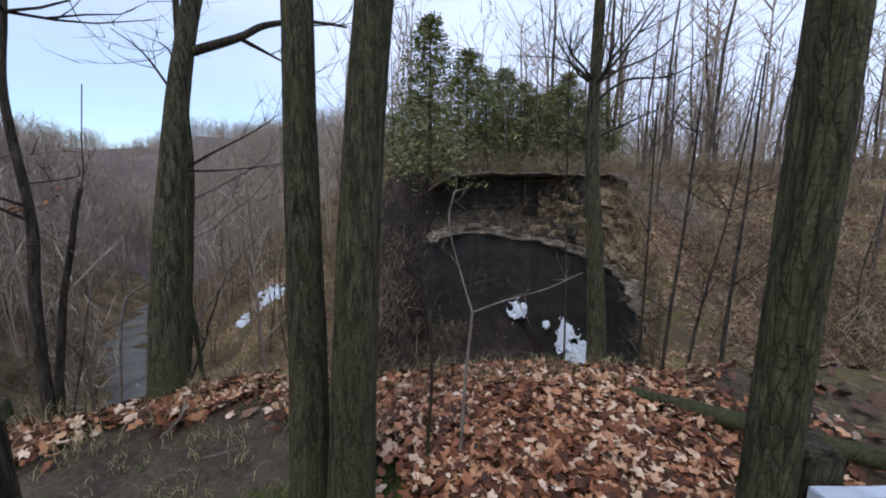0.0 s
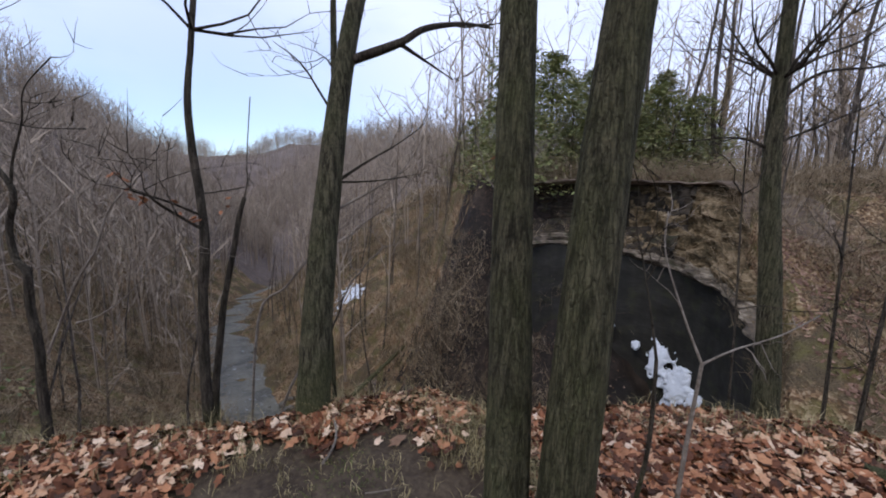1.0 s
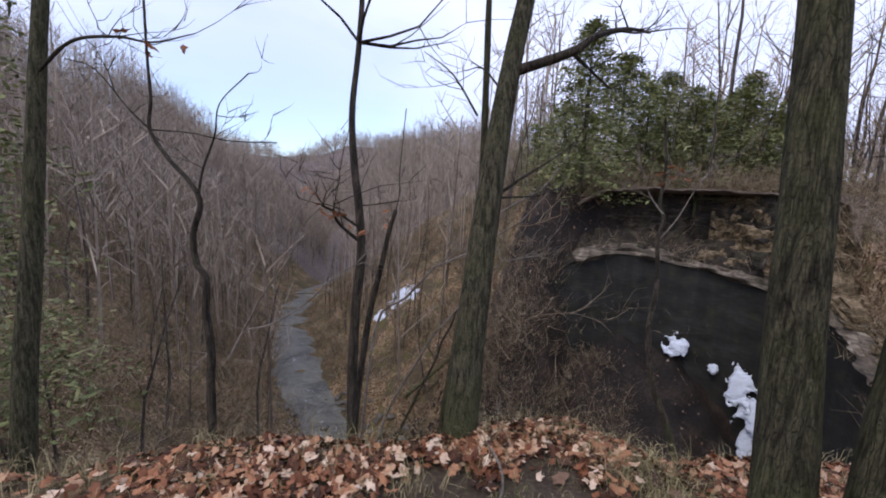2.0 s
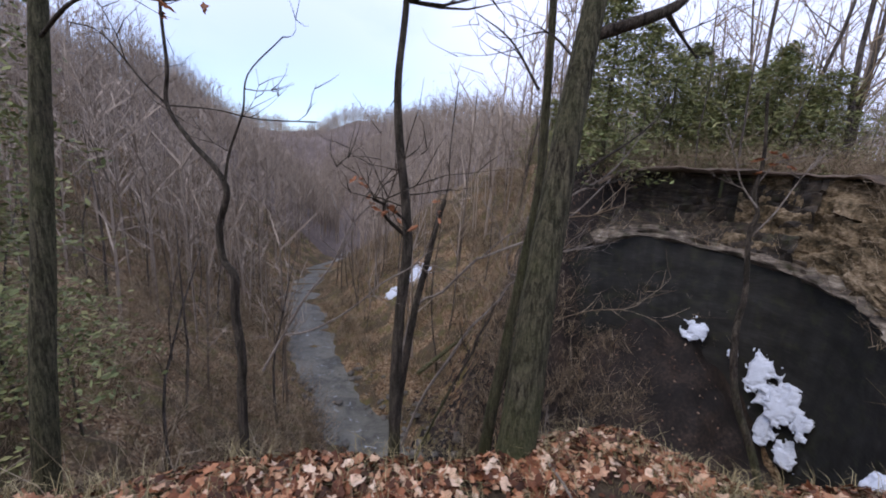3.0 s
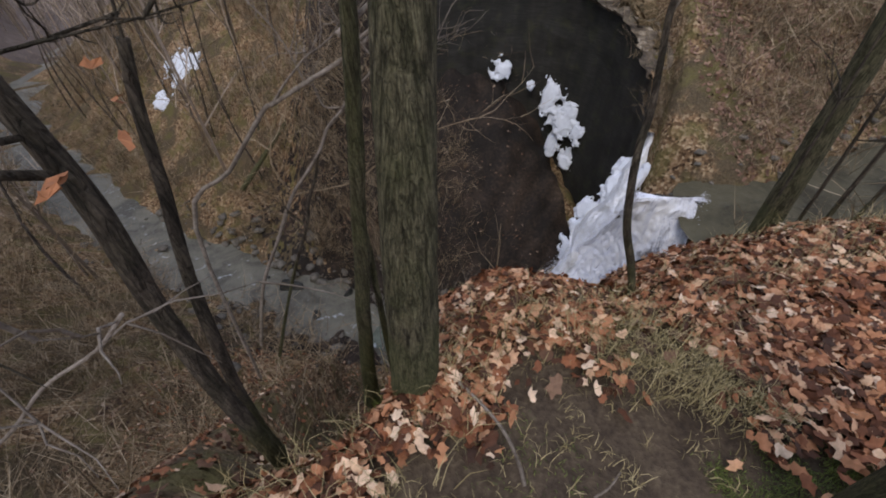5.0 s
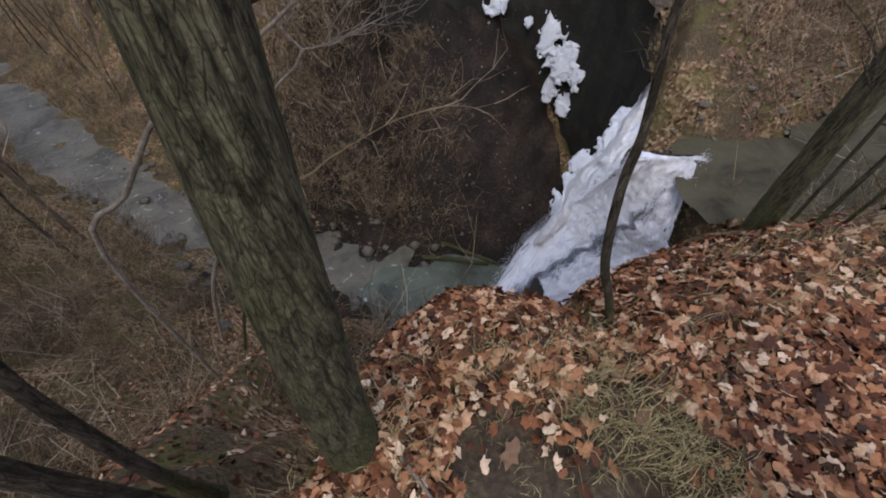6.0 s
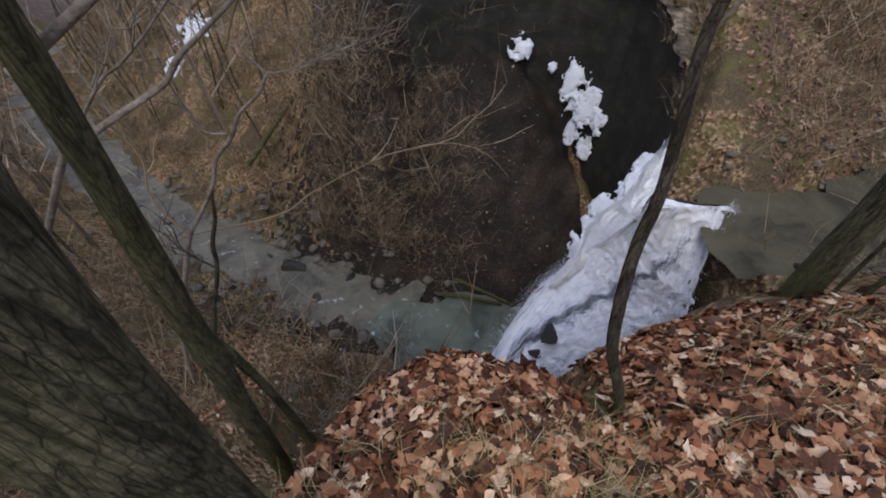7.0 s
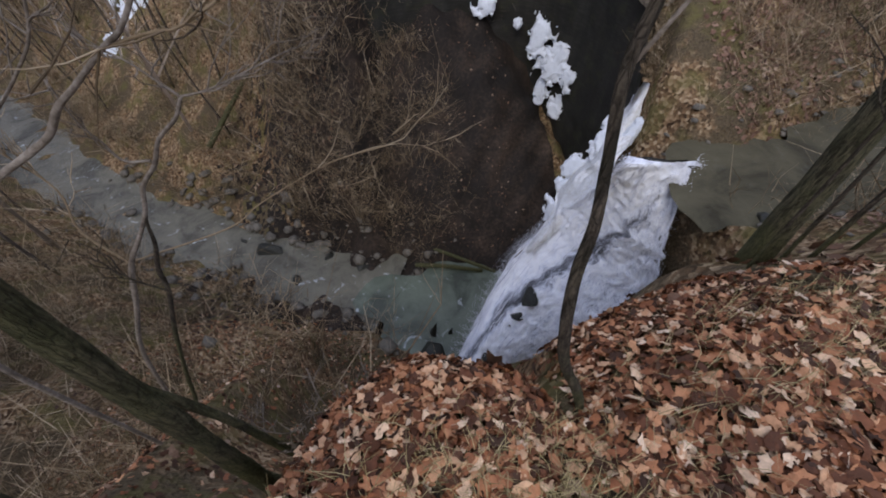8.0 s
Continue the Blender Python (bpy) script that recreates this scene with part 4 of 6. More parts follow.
branch_mesh(local([(-1.39, 2.75, 2.18), (-1.3, 2.95, 2.15), (-1.17, 3.2, 2.1)], B), 0.014, M_BARK_THIN, rim_oak, 12, 4)
branch_mesh(local([(-1.73, 2.63, 1.4), (-1.6, 2.75, 1.52), (-1.45, 2.88, 1.64), (-1.33, 3.0, 1.76)], B), 0.011, M_BARK_THIN, rim_oak, 16, 4)
branch_mesh(local([(-1.73, 2.63, 1.4), (-1.55, 2.85, 1.42), (-1.4, 3.2, 1.48)], B), 0.008, M_BARK_THIN, rim_oak, 17, 3)
branch_mesh(local([(-1.75, 2.72, 2.0), (-1.9, 2.85, 2.16), (-2.05, 3.0, 2.2)], B), 0.008, M_BARK_THIN, rim_oak, 18, 4)
crown_twigs(rim_oak, axis[7:], 15, 26, 1.6, 0.018, M_BARK_THIN)

# twin-stemmed tree
B = (-0.56, 1.71, 0.0)
twin = hero("tree", "twin-stemmed grey-brown tree with moss at its foot", B)
stem_mesh("trunk", local([(-0.63, 1.72, -0.15), (-0.65, 1.72, 0.15), (-0.655, 1.76, 0.6), (-0.67, 1.81, 1.05), (-0.68, 1.85, 1.5), (-0.695, 1.92, 2.1), (-0.71, 1.98, 2.6), (-0.76, 2.2, 5.0), (-0.88, 2.5, 8.5)], B), 0.085, 0.04, 30, M_BARK_T, twin, 14, 0.035, 0.08)
stem_mesh("trunk", local([(-0.5, 1.69, -0.15), (-0.48, 1.69, 0.15), (-0.46, 1.71, 0.6), (-0.44, 1.73, 1.05), (-0.41, 1.76, 1.55), (-0.365, 1.79, 2.05), (-0.31, 1.84, 2.6), (-0.1, 2.05, 5.0), (0.15, 2.4, 8.5)], B), 0.098, 0.045, 30, M_BARK_T, twin, 14, 0.035, 0.07)
branch_mesh(local([(-0.3, 1.8, 2.1), (-0.2, 1.85, 2.25), (-0.14, 1.9, 2.45), (-0.1, 1.95, 2.8)], B), 0.014, M_BARK_THIN, twin, 22, 5)
crown_twigs(twin, local([(-0.75, 1.95, 3.4), (-0.78, 2.0, 5.0), (-0.2, 2.0, 4.2), (0, 2.3, 6.5), (-0.85, 2.2, 7)], B), 23, 18, 1.5, 0.018, M_BARK_THIN)

# stout tree by the start of the way
B = (0.55, 1.08, 0.0)
stout = hero("tree", "brown-grey tree leaning over beside a wooden rail", B)
stem_mesh("trunk", local([(0.555, 1.09, -0.15), (0.55, 1.08, 0.5), (0.54, 1.07, 1.4), (0.53, 1.06, 2.3), (0.53, 1.1, 4.0), (0.6, 1.3, 8.0)], B), 0.052, 0.03, 28, M_BARK_T, stout, 14, 0.05, 0.03)
crown_twigs(stout, local([(0.53, 1.1, 4.0), (0.56, 1.2, 6.0)], B), 31, 12, 1.6, 0.02, M_BARK_THIN)

# stems on the slope
B = (-2.45, 2.34, -0.3)
sap = hero("tree", "thin brown sapling with rust leaves on the slope edge", B)
ax_a = local([(-2.43, 2.33, -0.6), (-2.44, 2.34, -0.03), (-2.45, 2.35, 0.35), (-2.44, 2.36, 0.72), (-2.42, 2.38, 1.05), (-2.45, 2.4, 1.3), (-2.5, 2.42, 1.55), (-2.53, 2.44, 1.85), (-2.53, 2.5, 2.23), (-2.56, 2.59, 2.8), (-2.6, 2.7, 4.6)], B)
stem_mesh("trunk", ax_a, 0.034, 0.012, 14, M_BARK_THIN, sap, 8, 0.1, 0.02)
stem_mesh("trunk", local([(-2.5, 2.42, -0.5), (-2.48, 2.44, 0.05), (-2.46, 2.46, 0.3), (-2.43, 2.5, 0.65), (-2.38, 2.54, 0.95), (-2.34, 2.56, 1.17), (-2.31, 2.58, 1.3)], B), 0.026, 0.012, 12, M_BARK_THIN, sap, 8, 0.12, 0.02)
branch_mesh(local([(-2.31, 2.58, 1.3), (-2.3, 2.6, 1.4), (-2.31, 2.62, 1.55), (-2.3, 2.66, 1.9)], B), 0.004, M_BARK_THIN, sap, 43, 1, reach=0.2)
branch_mesh(local([(-2.43, 2.38, 1.12), (-2.45, 2.22, 1.22), (-2.37, 2.05, 1.29), (-2.29, 1.94, 1.34)], B), 0.011, M_BARK_THIN, sap, 41, 5)
crown_twigs(sap, ax_a[8:], 42, 14, 0.8, 0.009, M_BARK_THIN, 1)

B = (-3.1, 1.97, -0.6)
crook = hero("tree", "crooked dark sapling growing below the rim", B)
ax_b = local([(-3.1, 1.97, -0.9), (-3.12, 1.97, 0.21), (-3.1, 1.97, 0.47), (-3.14, 1.98, 0.72), (-3.13, 1.98, 0.9), (-3.2, 1.98, 0.98), (-3.21, 1.98, 1.14), (-3.15, 1.98, 1.3), (-3.22, 1.98, 1.41), (-3.36, 1.98, 1.52), (-3.5, 1.98, 1.68), (-3.48, 1.98, 1.85), (-3.49, 1.98, 2.1), (-3.52, 2.0, 2.9)], B)
stem_mesh("trunk", ax_b, 0.024, 0.005, 12, M_BARK_THIN, crook, 6, 0.15, 0.01)
branch_mesh(local([(-3.5, 1.98, 1.68), (-3.67, 1.98, 1.8), (-3.93, 1.98, 2.02), (-4.19, 1.98, 2.09)], B), 0.006, M_BARK_THIN, crook, 51, 3)
branch_mesh(local([(-3.16, 1.98, 1.35), (-3.12, 1.98, 1.48), (-3.03, 1.98, 1.65), (-2.99, 1.98, 1.8), (-2.8, 1.98, 1.93)], B), 0.007, M_BARK_THIN, crook, 52, 4, reach=0.3)
branch_mesh(local([(-3.5, 1.98, 1.68), (-3.2, 1.98, 1.66), (-2.94, 1.98, 1.62), (-2.64, 1.98, 1.61)], B), 0.004, M_BARK_THIN, crook, 53, 2, reach=0.25)

B = (-4.7, 1.84, -1.3)
left_tree = hero("tree", "slender straight grey tree at the slope's edge", B)
stem_mesh("trunk", local([(-4.72, 1.7, -2.0), (-4.7, 1.85, -0.11), (-4.68, 1.93, 0.66), (-4.65, 2.0, 1.44), (-4.63, 2.07, 2.21), (-4.6, 2.2, 3.5), (-4.55, 2.5, 7.0)], B), 0.075, 0.03, 20, M_BARK, left_tree, 10, 0.06, 0.03)
high_limb = branch_mesh(local([(-4.64, 2.05, 2.05), (-4.2, 2.02, 2.2), (-3.75, 2.0, 2.18), (-3.45, 1.98, 2.12), (-3.1, 1.95, 2.12)], B), 0.012, M_BARK_THIN, left_tree, 61, 7)
crown_twigs(left_tree, local([(-4.6, 2.15, 3.0), (-4.58, 2.3, 5.0)], B), 62, 10, 1.3, 0.012, M_BARK_THIN)

B = (1.22, 3.74, -0.7)
right_mid = hero("tree", "dark grey branching tree on the leafy rim beside the falls", B)
ax_r = local([(1.3, 3.68, -1.6), (1.22, 3.74, -0.6), (1.19, 3.77, 0.0), (1.14, 3.82, 0.8), (1.09, 3.87, 1.4), (1.07, 3.9, 2.0), (1.07, 3.9, 3.2), (1.1, 4.0, 5.0), (1.2, 4.3, 8.0)], B)
stem_mesh("trunk", ax_r, 0.105, 0.02, 22, M_BARK, right_mid, 10, 0.06, 0.03)
branch_mesh(local([(1.07, 3.9, 2.05), (1.35, 3.95, 2.25), (1.75, 4.0, 2.3), (2.1, 4.0, 2.5)], B), 0.014, M_BARK_THIN, right_mid, 71, 8)
branch_mesh(local([(1.08, 3.88, 1.75), (1.4, 3.9, 1.9), (1.85, 4.0, 2.1)], B), 0.012, M_BARK_THIN, right_mid, 72, 8)
branch_mesh(local([(1.08, 3.88, 1.7), (0.85, 3.9, 1.8), (0.5, 3.95, 1.78)], B), 0.012, M_BARK_THIN, right_mid, 74, 7)
branch_mesh(local([(1.07, 3.9, 2.2), (0.8, 3.9, 2.4), (0.5, 3.95, 2.45)], B), 0.01, M_BARK_THIN, right_mid, 75, 6)
crown_twigs(right_mid, local([(1.07, 3.9, 2.2), (1.07, 3.9, 2.9), (1.1, 4.0, 4), (1.15, 4.1, 6.0)], B), 73, 20, 1.3, 0.014, M_BARK_THIN)

for k, (x, y, lx, ly, r0) in enumerate([(1.75, 3.7, 0.25, 0.3, 0.02), (1.9, 3.65, 0.4, 0.15, 0.016), (1.6, 3.75, 0.1, 0.35, 0.017), (2.2, 3.6, 0.3, 0.4, 0.022), (0.85, 3.5, -0.05, 0.2, 0.01)]):
    z = ground_at(x, y)
    B = (x, y, z)
    thin = hero("sapling", "thin bare brown sapling on the slope beside the falls", B)
    thin["group"] = "saplings by the falls"
    stem_mesh("stem", [(0, 0, -0.3), (lx * 0.3, ly * 0.3, 0.8), (lx * 0.8, ly * 0.7, 1.8), (lx * 1.2, ly * 1.1, 3.0)], r0, r0 * 0.35, 8, M_BARK_THIN, thin, 6, 0.12)
    crown_twigs(thin, [(lx * 0.4, ly * 0.4, 1.0), (lx * 0.8, ly * 0.7, 1.8), (lx * 1.1, ly, 2.6)], 130 + k, 7, 0.6, 0.006, M_BARK_THIN, 1)

B = (-0.61, 2.8, -0.15)
rim_sap = hero("tree", "thin crooked sapling rooted at the rim above the falls", B)
rim_ax = local([(-0.6, 2.74, -0.45), (-0.61, 2.8, -0.15), (-0.7, 2.82, 0.15), (-0.8, 2.84, 0.4), (-0.84, 2.87, 0.6), (-0.84, 2.92, 0.77), (-0.82, 2.96, 0.9), (-0.82, 3.0, 1.03), (-0.83, 3.04, 1.2), (-0.81, 3.06, 1.32), (-0.84, 3.06, 1.41), (-0.83, 3.07, 1.6), (-0.86, 3.1, 1.9)], B)
stem_mesh("trunk", rim_ax, 0.021, 0.007, 12, M_BARK_THIN, rim_sap, 8, 0.15, 0.01)
branch_mesh(local([(-0.82, 3.05, 1.35), (-0.9, 3.06, 1.46), (-0.94, 3.08, 1.58), (-1.0, 3.1, 1.72)], B), 0.005, M_TWIG_PALE, rim_sap, 81, 4, reach=0.25)
branch_mesh(local([(-0.82, 3.05, 1.2), (-0.74, 3.06, 1.33), (-0.67, 3.06, 1.5), (-0.6, 3.06, 1.62)], B), 0.005, M_TWIG_PALE, rim_sap, 83, 4, reach=0.22)
rim_twig = branch_mesh(local([(-0.83, 3.06, 1.48), (-0.78, 3.05, 1.57), (-0.7, 3.05, 1.6)], B), 0.004, M_TWIG_PALE, rim_sap, 82, 3, reach=0.2)

B = (-1.93, 3.0, -0.5)
lean_tree = hero("tree", "leaning mossy stem growing below the rim tree", B)
stem_mesh("trunk", local([(-2.1, 2.87, -1.0), (-2.06, 2.88, -0.4), (-2.03, 2.89, -0.07), (-1.99, 2.89, 0.27), (-1.96, 2.9, 0.6), (-1.92, 2.91, 0.93), (-1.89, 2.92, 1.27), (-1.88, 2.93, 1.6), (-1.9, 2.95, 2.2), (-1.94, 3.05, 3.0), (-2.0, 3.2, 4.5)], B), 0.042, 0.015, 16, M_BARK_T, lean_tree, 8, 0.2, 0.02)
stem_mesh("trunk", local([(-1.93, 2.98, -1.2), (-1.95, 2.97, -0.4), (-1.95, 2.95, 0.1), (-1.96, 2.91, 0.55)], B), 0.02, 0.014, 12, M_BARK_T, lean_tree, 8, 0.2, 0.01)
branch_mesh(local([(-1.93, 2.92, 1.2), (-1.7, 3.05, 1.35), (-1.5, 3.15, 1.5), (-1.35, 3.2, 1.75)], B), 0.009, M_TWIG_PALE, lean_tree, 13, 3, reach=0.3)
branch_mesh(local([(-1.93, 2.91, 1.9), (-2.1, 2.9, 2.15), (-2.3, 2.9, 2.3)], B), 0.009, M_BARK_THIN, lean_tree, 91, 5)


# slender stems in front of the gorge
B = (-0.03, 1.97, 0.05)
fork = hero("sapling", "thin grey forked sapling on the leafy rim", B)
stem_mesh("stem", local([(-0.06, 1.96, -0.1), (-0.04, 1.97, 0.4), (-0.01, 1.99, 0.78)], B), 0.01, 0.006, 8, M_TWIG_PALE, fork, 6, 0.1)
branch_mesh(local([(-0.01, 1.99, 0.78), (-0.06, 2.05, 0.93), (-0.12, 2.12, 1.15), (-0.1, 2.2, 1.3)], B), 0.005, M_TWIG_PALE, fork, 101, 3, reach=0.25)
branch_mesh(local([(-0.01, 1.99, 0.78), (0.15, 2.12, 0.8), (0.38, 2.28, 0.82), (0.6, 2.44, 0.87)], B), 0.005, M_TWIG_PALE, fork, 102, 3, reach=0.2)
B = (-0.19, 1.92, 0.05)
stem2 = hero("sapling", "thin dark sapling on the leafy rim", B)
stem_mesh("stem", local([(-0.19, 1.95, -0.1), (-0.2, 1.94, 0.16), (-0.18, 1.9, 0.5), (-0.19, 1.88, 0.82)], B), 0.011, 0.006, 8, M_BARK_THIN, stem2, 6, 0.1)
branch_mesh(local([(-0.19, 1.88, 0.82), (-0.22, 1.9, 1.0), (-0.26, 1.93, 1.2)], B), 0.005, M_BARK_THIN, stem2, 103, 3, reach=0.25)

B = (-2.9, 3.67, -0.8)
pale_shrub = hero("shrub", "pale bare shrub with crooked stems below the rim", B)
pale_shrub["category"] = "shrub"
stem_mesh("stem", local([(-3.1, 3.67, -1.4), (-2.86, 3.67, -0.67), (-2.62, 3.67, -0.21), (-2.44, 3.67, 0.13), (-2.33, 3.67, 0.27), (-2.21, 3.67, 0.43), (-2.15, 3.67, 0.55), (-2.06, 3.67, 0.64), (-1.99, 3.67, 0.74), (-1.9, 3.67, 0.81), (-1.85, 3.67, 0.88)], B), 0.013, 0.0055, 9, M_TWIG_PALE, pale_shrub, 4, 0.3)
branch_mesh(local([(-2.06, 3.67, 0.66), (-2.14, 3.67, 0.67), (-2.16, 3.67, 0.75), (-2.18, 3.67, 0.83), (-2.17, 3.67, 0.96)], B), 0.0055, M_TWIG_PALE, pale_shrub, 105, 5, reach=0.2)
branch_mesh(local([(-1.85, 3.67, 0.88), (-1.78, 3.67, 0.89), (-1.69, 3.67, 0.92), (-1.5, 3.75, 0.96)], B), 0.005, M_TWIG_PALE, pale_shrub, 104, 9, reach=0.3)
branch_mesh(local([(-1.85, 3.67, 0.88), (-1.88, 3.67, 0.92), (-1.93, 3.67, 0.99), (-1.99, 3.67, 1.04)], B), 0.005, M_TWIG_PALE, pale_shrub, 113, 6, reach=0.2)
stem_mesh("stem", local([(-3.0, 3.67, -1.6), (-2.81, 3.67, -1.07), (-2.56, 3.67, -0.44), (-2.41, 3.67, -0.11), (-2.36, 3.67, 0.07), (-2.28, 3.67, 0.24), (-2.24, 3.67, 0.37), (-2.2, 3.67, 0.45)], B), 0.014, 0.007, 9, M_BARK_THIN, pale_shrub, 4, 0.25)
branch_mesh(local([(-2.41, 3.67, -0.11), (-2.5, 3.66, 0.05), (-2.48, 3.66, 0.2)], B), 0.006, M_BARK_THIN, pale_shrub, 116, 6, reach=0.3)
branch_mesh(local([(-2.44, 3.67, 0.13), (-2.5, 3.68, 0.35), (-2.45, 3.7, 0.55), (-2.5, 3.7, 0.75)], B), 0.006, M_TWIG, pale_shrub, 114, 8, reach=0.25)
branch_mesh(local([(-2.48, 3.67, 0.13), (-2.11, 3.9, 0.04), (-1.89, 3.9, 0.19), (-1.58, 3.9, 0.36), (-1.45, 3.9, 0.41), (-1.26, 3.9, 0.45)], B), 0.005, M_TWIG, pale_shrub, 106, 8)

B = (-2.6, 3.35, -0.5)
pale_fork = hero("shrub", "pale forked stem rising from the slope", B)
pale_fork["category"] = "shrub"
stem_mesh("stem", local([(-3.0, 3.3, -1.3), (-2.84, 3.3, 0.23), (-2.56, 3.3, 0.55), (-2.33, 3.3, 0.82), (-2.28, 3.3, 0.85), (-2.13, 3.3, 0.93), (-2.03, 3.3, 0.98), (-1.96, 3.3, 1.02), (-1.9, 3.3, 1.08), (-1.84, 3.3, 1.12), (-1.74, 3.3, 1.19), (-1.67, 3.3, 1.24), (-1.5, 3.35, 1.45)], B), 0.0115, 0.004, 9, M_TWIG_PALE, pale_fork, 4, 0.28)
branch_mesh(local([(-1.74, 3.3, 1.19), (-1.64, 3.3, 1.21), (-1.58, 3.3, 1.22), (-1.4, 3.35, 1.3)], B), 0.004, M_TWIG, pale_fork, 107, 7, reach=0.3)
branch_mesh(local([(-2.28, 3.3, 0.85), (-2.22, 3.3, 0.92), (-2.18, 3.3, 0.96), (-2.1, 3.3, 1.03), (-2.03, 3.3, 1.07), (-1.91, 3.3, 1.16), (-1.83, 3.3, 1.24), (-1.75, 3.3, 1.4)], B), 0.006, M_TWIG_PALE, pale_fork, 108, 8, reach=0.25)
branch_mesh(local([(-2.13, 3.3, 0.93), (-2.2, 3.35, 1.1), (-2.33, 3.4, 1.25)], B), 0.004, M_TWIG_PALE, pale_fork, 115, 6, reach=0.25)


def hang_leaves(parent, places, material, base, seed, size=1.0):
    """Withered leaves hanging on a twig, each a mesh of its own."""
    r = random.Random(seed)
    for p in places:
        v, f = leaf_shape(seed + int(abs(p[0]) * 1000) % 97, 0.05 * size)
        m = Matrix.Translation(Vector(p) - Vector(base)) @ Euler((r.uniform(0.8, 2.2), r.uniform(-0.6, 0.6), r.uniform(0, 6))).to_matrix().to_4x4()
        mesh_object("leaf", [m @ Vector((q[0], q[1] * 0.5, q[2] * 1.6)) for q in v], [tuple(int(i) for i in g) for g in f], material, parent, "withered rust-brown leaf", False)


def leaf_shape(seed, size=0.065):
    """A curled, lobed leaf of a dozen triangles."""
    r = random.Random(seed)
    lobes = 6
    curl = r.uniform(-1.5, 5.0)
    V = [(0, 0, 0.012)]
    for k in range(lobes * 2):
        a = 2 * math.pi * k / (lobes * 2)
        rad = size * (1.0 if k % 2 == 0 else 0.72) * r.uniform(0.66, 1.15) * (0.78 + 0.3 * abs(math.cos(a)))
        x, y = rad * math.cos(a) * 1.15, rad * math.sin(a) * 0.85
        V.append((x, y, r.uniform(-0.5, 1.0) * 0.24 * size + curl * x * x))
    n = lobes * 2
    return np.array(V), np.array([(0, 1 + k, 1 + (k + 1) % n) for k in range(n)])


hang_leaves(rim_twig, [(-0.84, 3.05, 1.52), (-0.8, 3.04, 1.56), (-0.76, 3.05, 1.6), (-0.72, 3.05, 1.55), (-0.8, 3.03, 1.62), (-0.86, 3.05, 1.58)], M_RUST_LEAF, (-0.61, 2.8, -0.15), 29, 0.55)
B = (-2.45, 2.34, -0.3)
leafy_limb = branch_mesh(local([(-2.44, 2.38, 1.2), (-2.4, 2.15, 1.28), (-2.36, 1.95, 1.33), (-2.3, 1.9, 1.34), (-2.2, 1.88, 1.32)], B), 0.007, M_BARK_THIN, sap, 109, 5, reach=0.3)
hang_leaves(leafy_limb, [(-2.36, 1.93, 1.34), (-2.38, 1.91, 1.41), (-2.34, 1.92, 1.31), (-2.4, 1.95, 1.38), (-2.32, 1.9, 1.3), (-2.42, 1.9, 1.4), (-2.3, 1.94, 1.28), (-2.25, 1.9, 1.3)], M_RUST_LEAF, B, 5, 0.42)
branch_mesh(local([(-2.84, 1.85, 0.55), (-2.62, 1.85, 0.9), (-2.48, 1.85, 1.07), (-2.41, 1.85, 1.2), (-2.36, 1.85, 1.27), (-2.3, 1.86, 1.33)], B), 0.006, M_TWIG_PALE, sap, 110, 3, reach=0.25)
branch_mesh(local([(-2.87, 2.0, 0.65), (-2.7, 2.0, 0.71), (-2.49, 2.0, 0.85), (-2.34, 2.0, 0.99), (-2.22, 2.0, 1.07), (-2.15, 2.0, 1.14)], B), 0.005, M_TWIG_PALE, sap, 111, 3, reach=0.3)
hang_leaves(leafy_limb, [(-2.37, 2.2, 1.22), (-2.33, 2.25, 1.18), (-2.3, 2.2, 1.2), (-2.42, 2.2, 1.28), (-2.26, 2.4, 1.25), (-2.3, 2.45, 1.3), (-2.22, 2.3, 1.22)], M_RUST_LEAF, B, 17, 0.5)
branch_mesh(local([(-2.46, 2.4, 1.32), (-2.38, 2.45, 1.33), (-2.25, 2.5, 1.36)], B), 0.005, M_BARK_THIN, sap, 112, 3, reach=0.25)
B = (-4.7, 1.84, -1.3)
hang_leaves(high_limb, [(-3.7, 1.99, 2.2), (-3.5, 1.98, 2.08), (-3.45, 1.97, 2.1), (-3.2, 1.95, 2.06)], M_RUST_LEAF, B, 9, 0.9)


def weed(x, y, z, seed, tall, count):
    """Dead weed: a fan of thin pale stalks, each with a few side twigs."""
    rng = random.Random(seed)
    ob = hero("dead_weed", "pale dry weed stalks standing at the rim", (x, y, z))
    ob["category"] = "weed"
    for k in range(count):
        a, lean = rng.uniform(0, 6.28), rng.uniform(0.1, 0.5)
        h = tall * rng.uniform(0.55, 1.1)
        d = Vector((math.cos(a) * lean, math.sin(a) * lean, 1.0)).normalized()
        p = Vector((rng.gauss(0, 0.05), rng.gauss(0, 0.04), -0.1))
        mid = p + d * h * 0.5 + Vector((rng.gauss(0, 0.02), rng.gauss(0, 0.02), 0))
        branch_mesh([tuple(p), tuple(mid), tuple(p + d * h)], 0.0035, M_TWIG_PALE, ob, seed * 10 + k, 3, 4, "stalk", 0.12)


weed(-1.66, 3.02, -0.4, 31, 0.42, 7)
weed(-1.45, 3.08, -0.35, 32, 0.36, 6)
weed(-1.85, 2.98, -0.45, 33, 0.38, 5)

# ---- fallen wood ----
def fallen(name, ctrl, r0, r1, material, label, category, sides=10, per=6):
    ob = stem_mesh(name, ctrl, r0, r1, sides, material, None, per, 0.15)
    return tagged(ob, label, category)


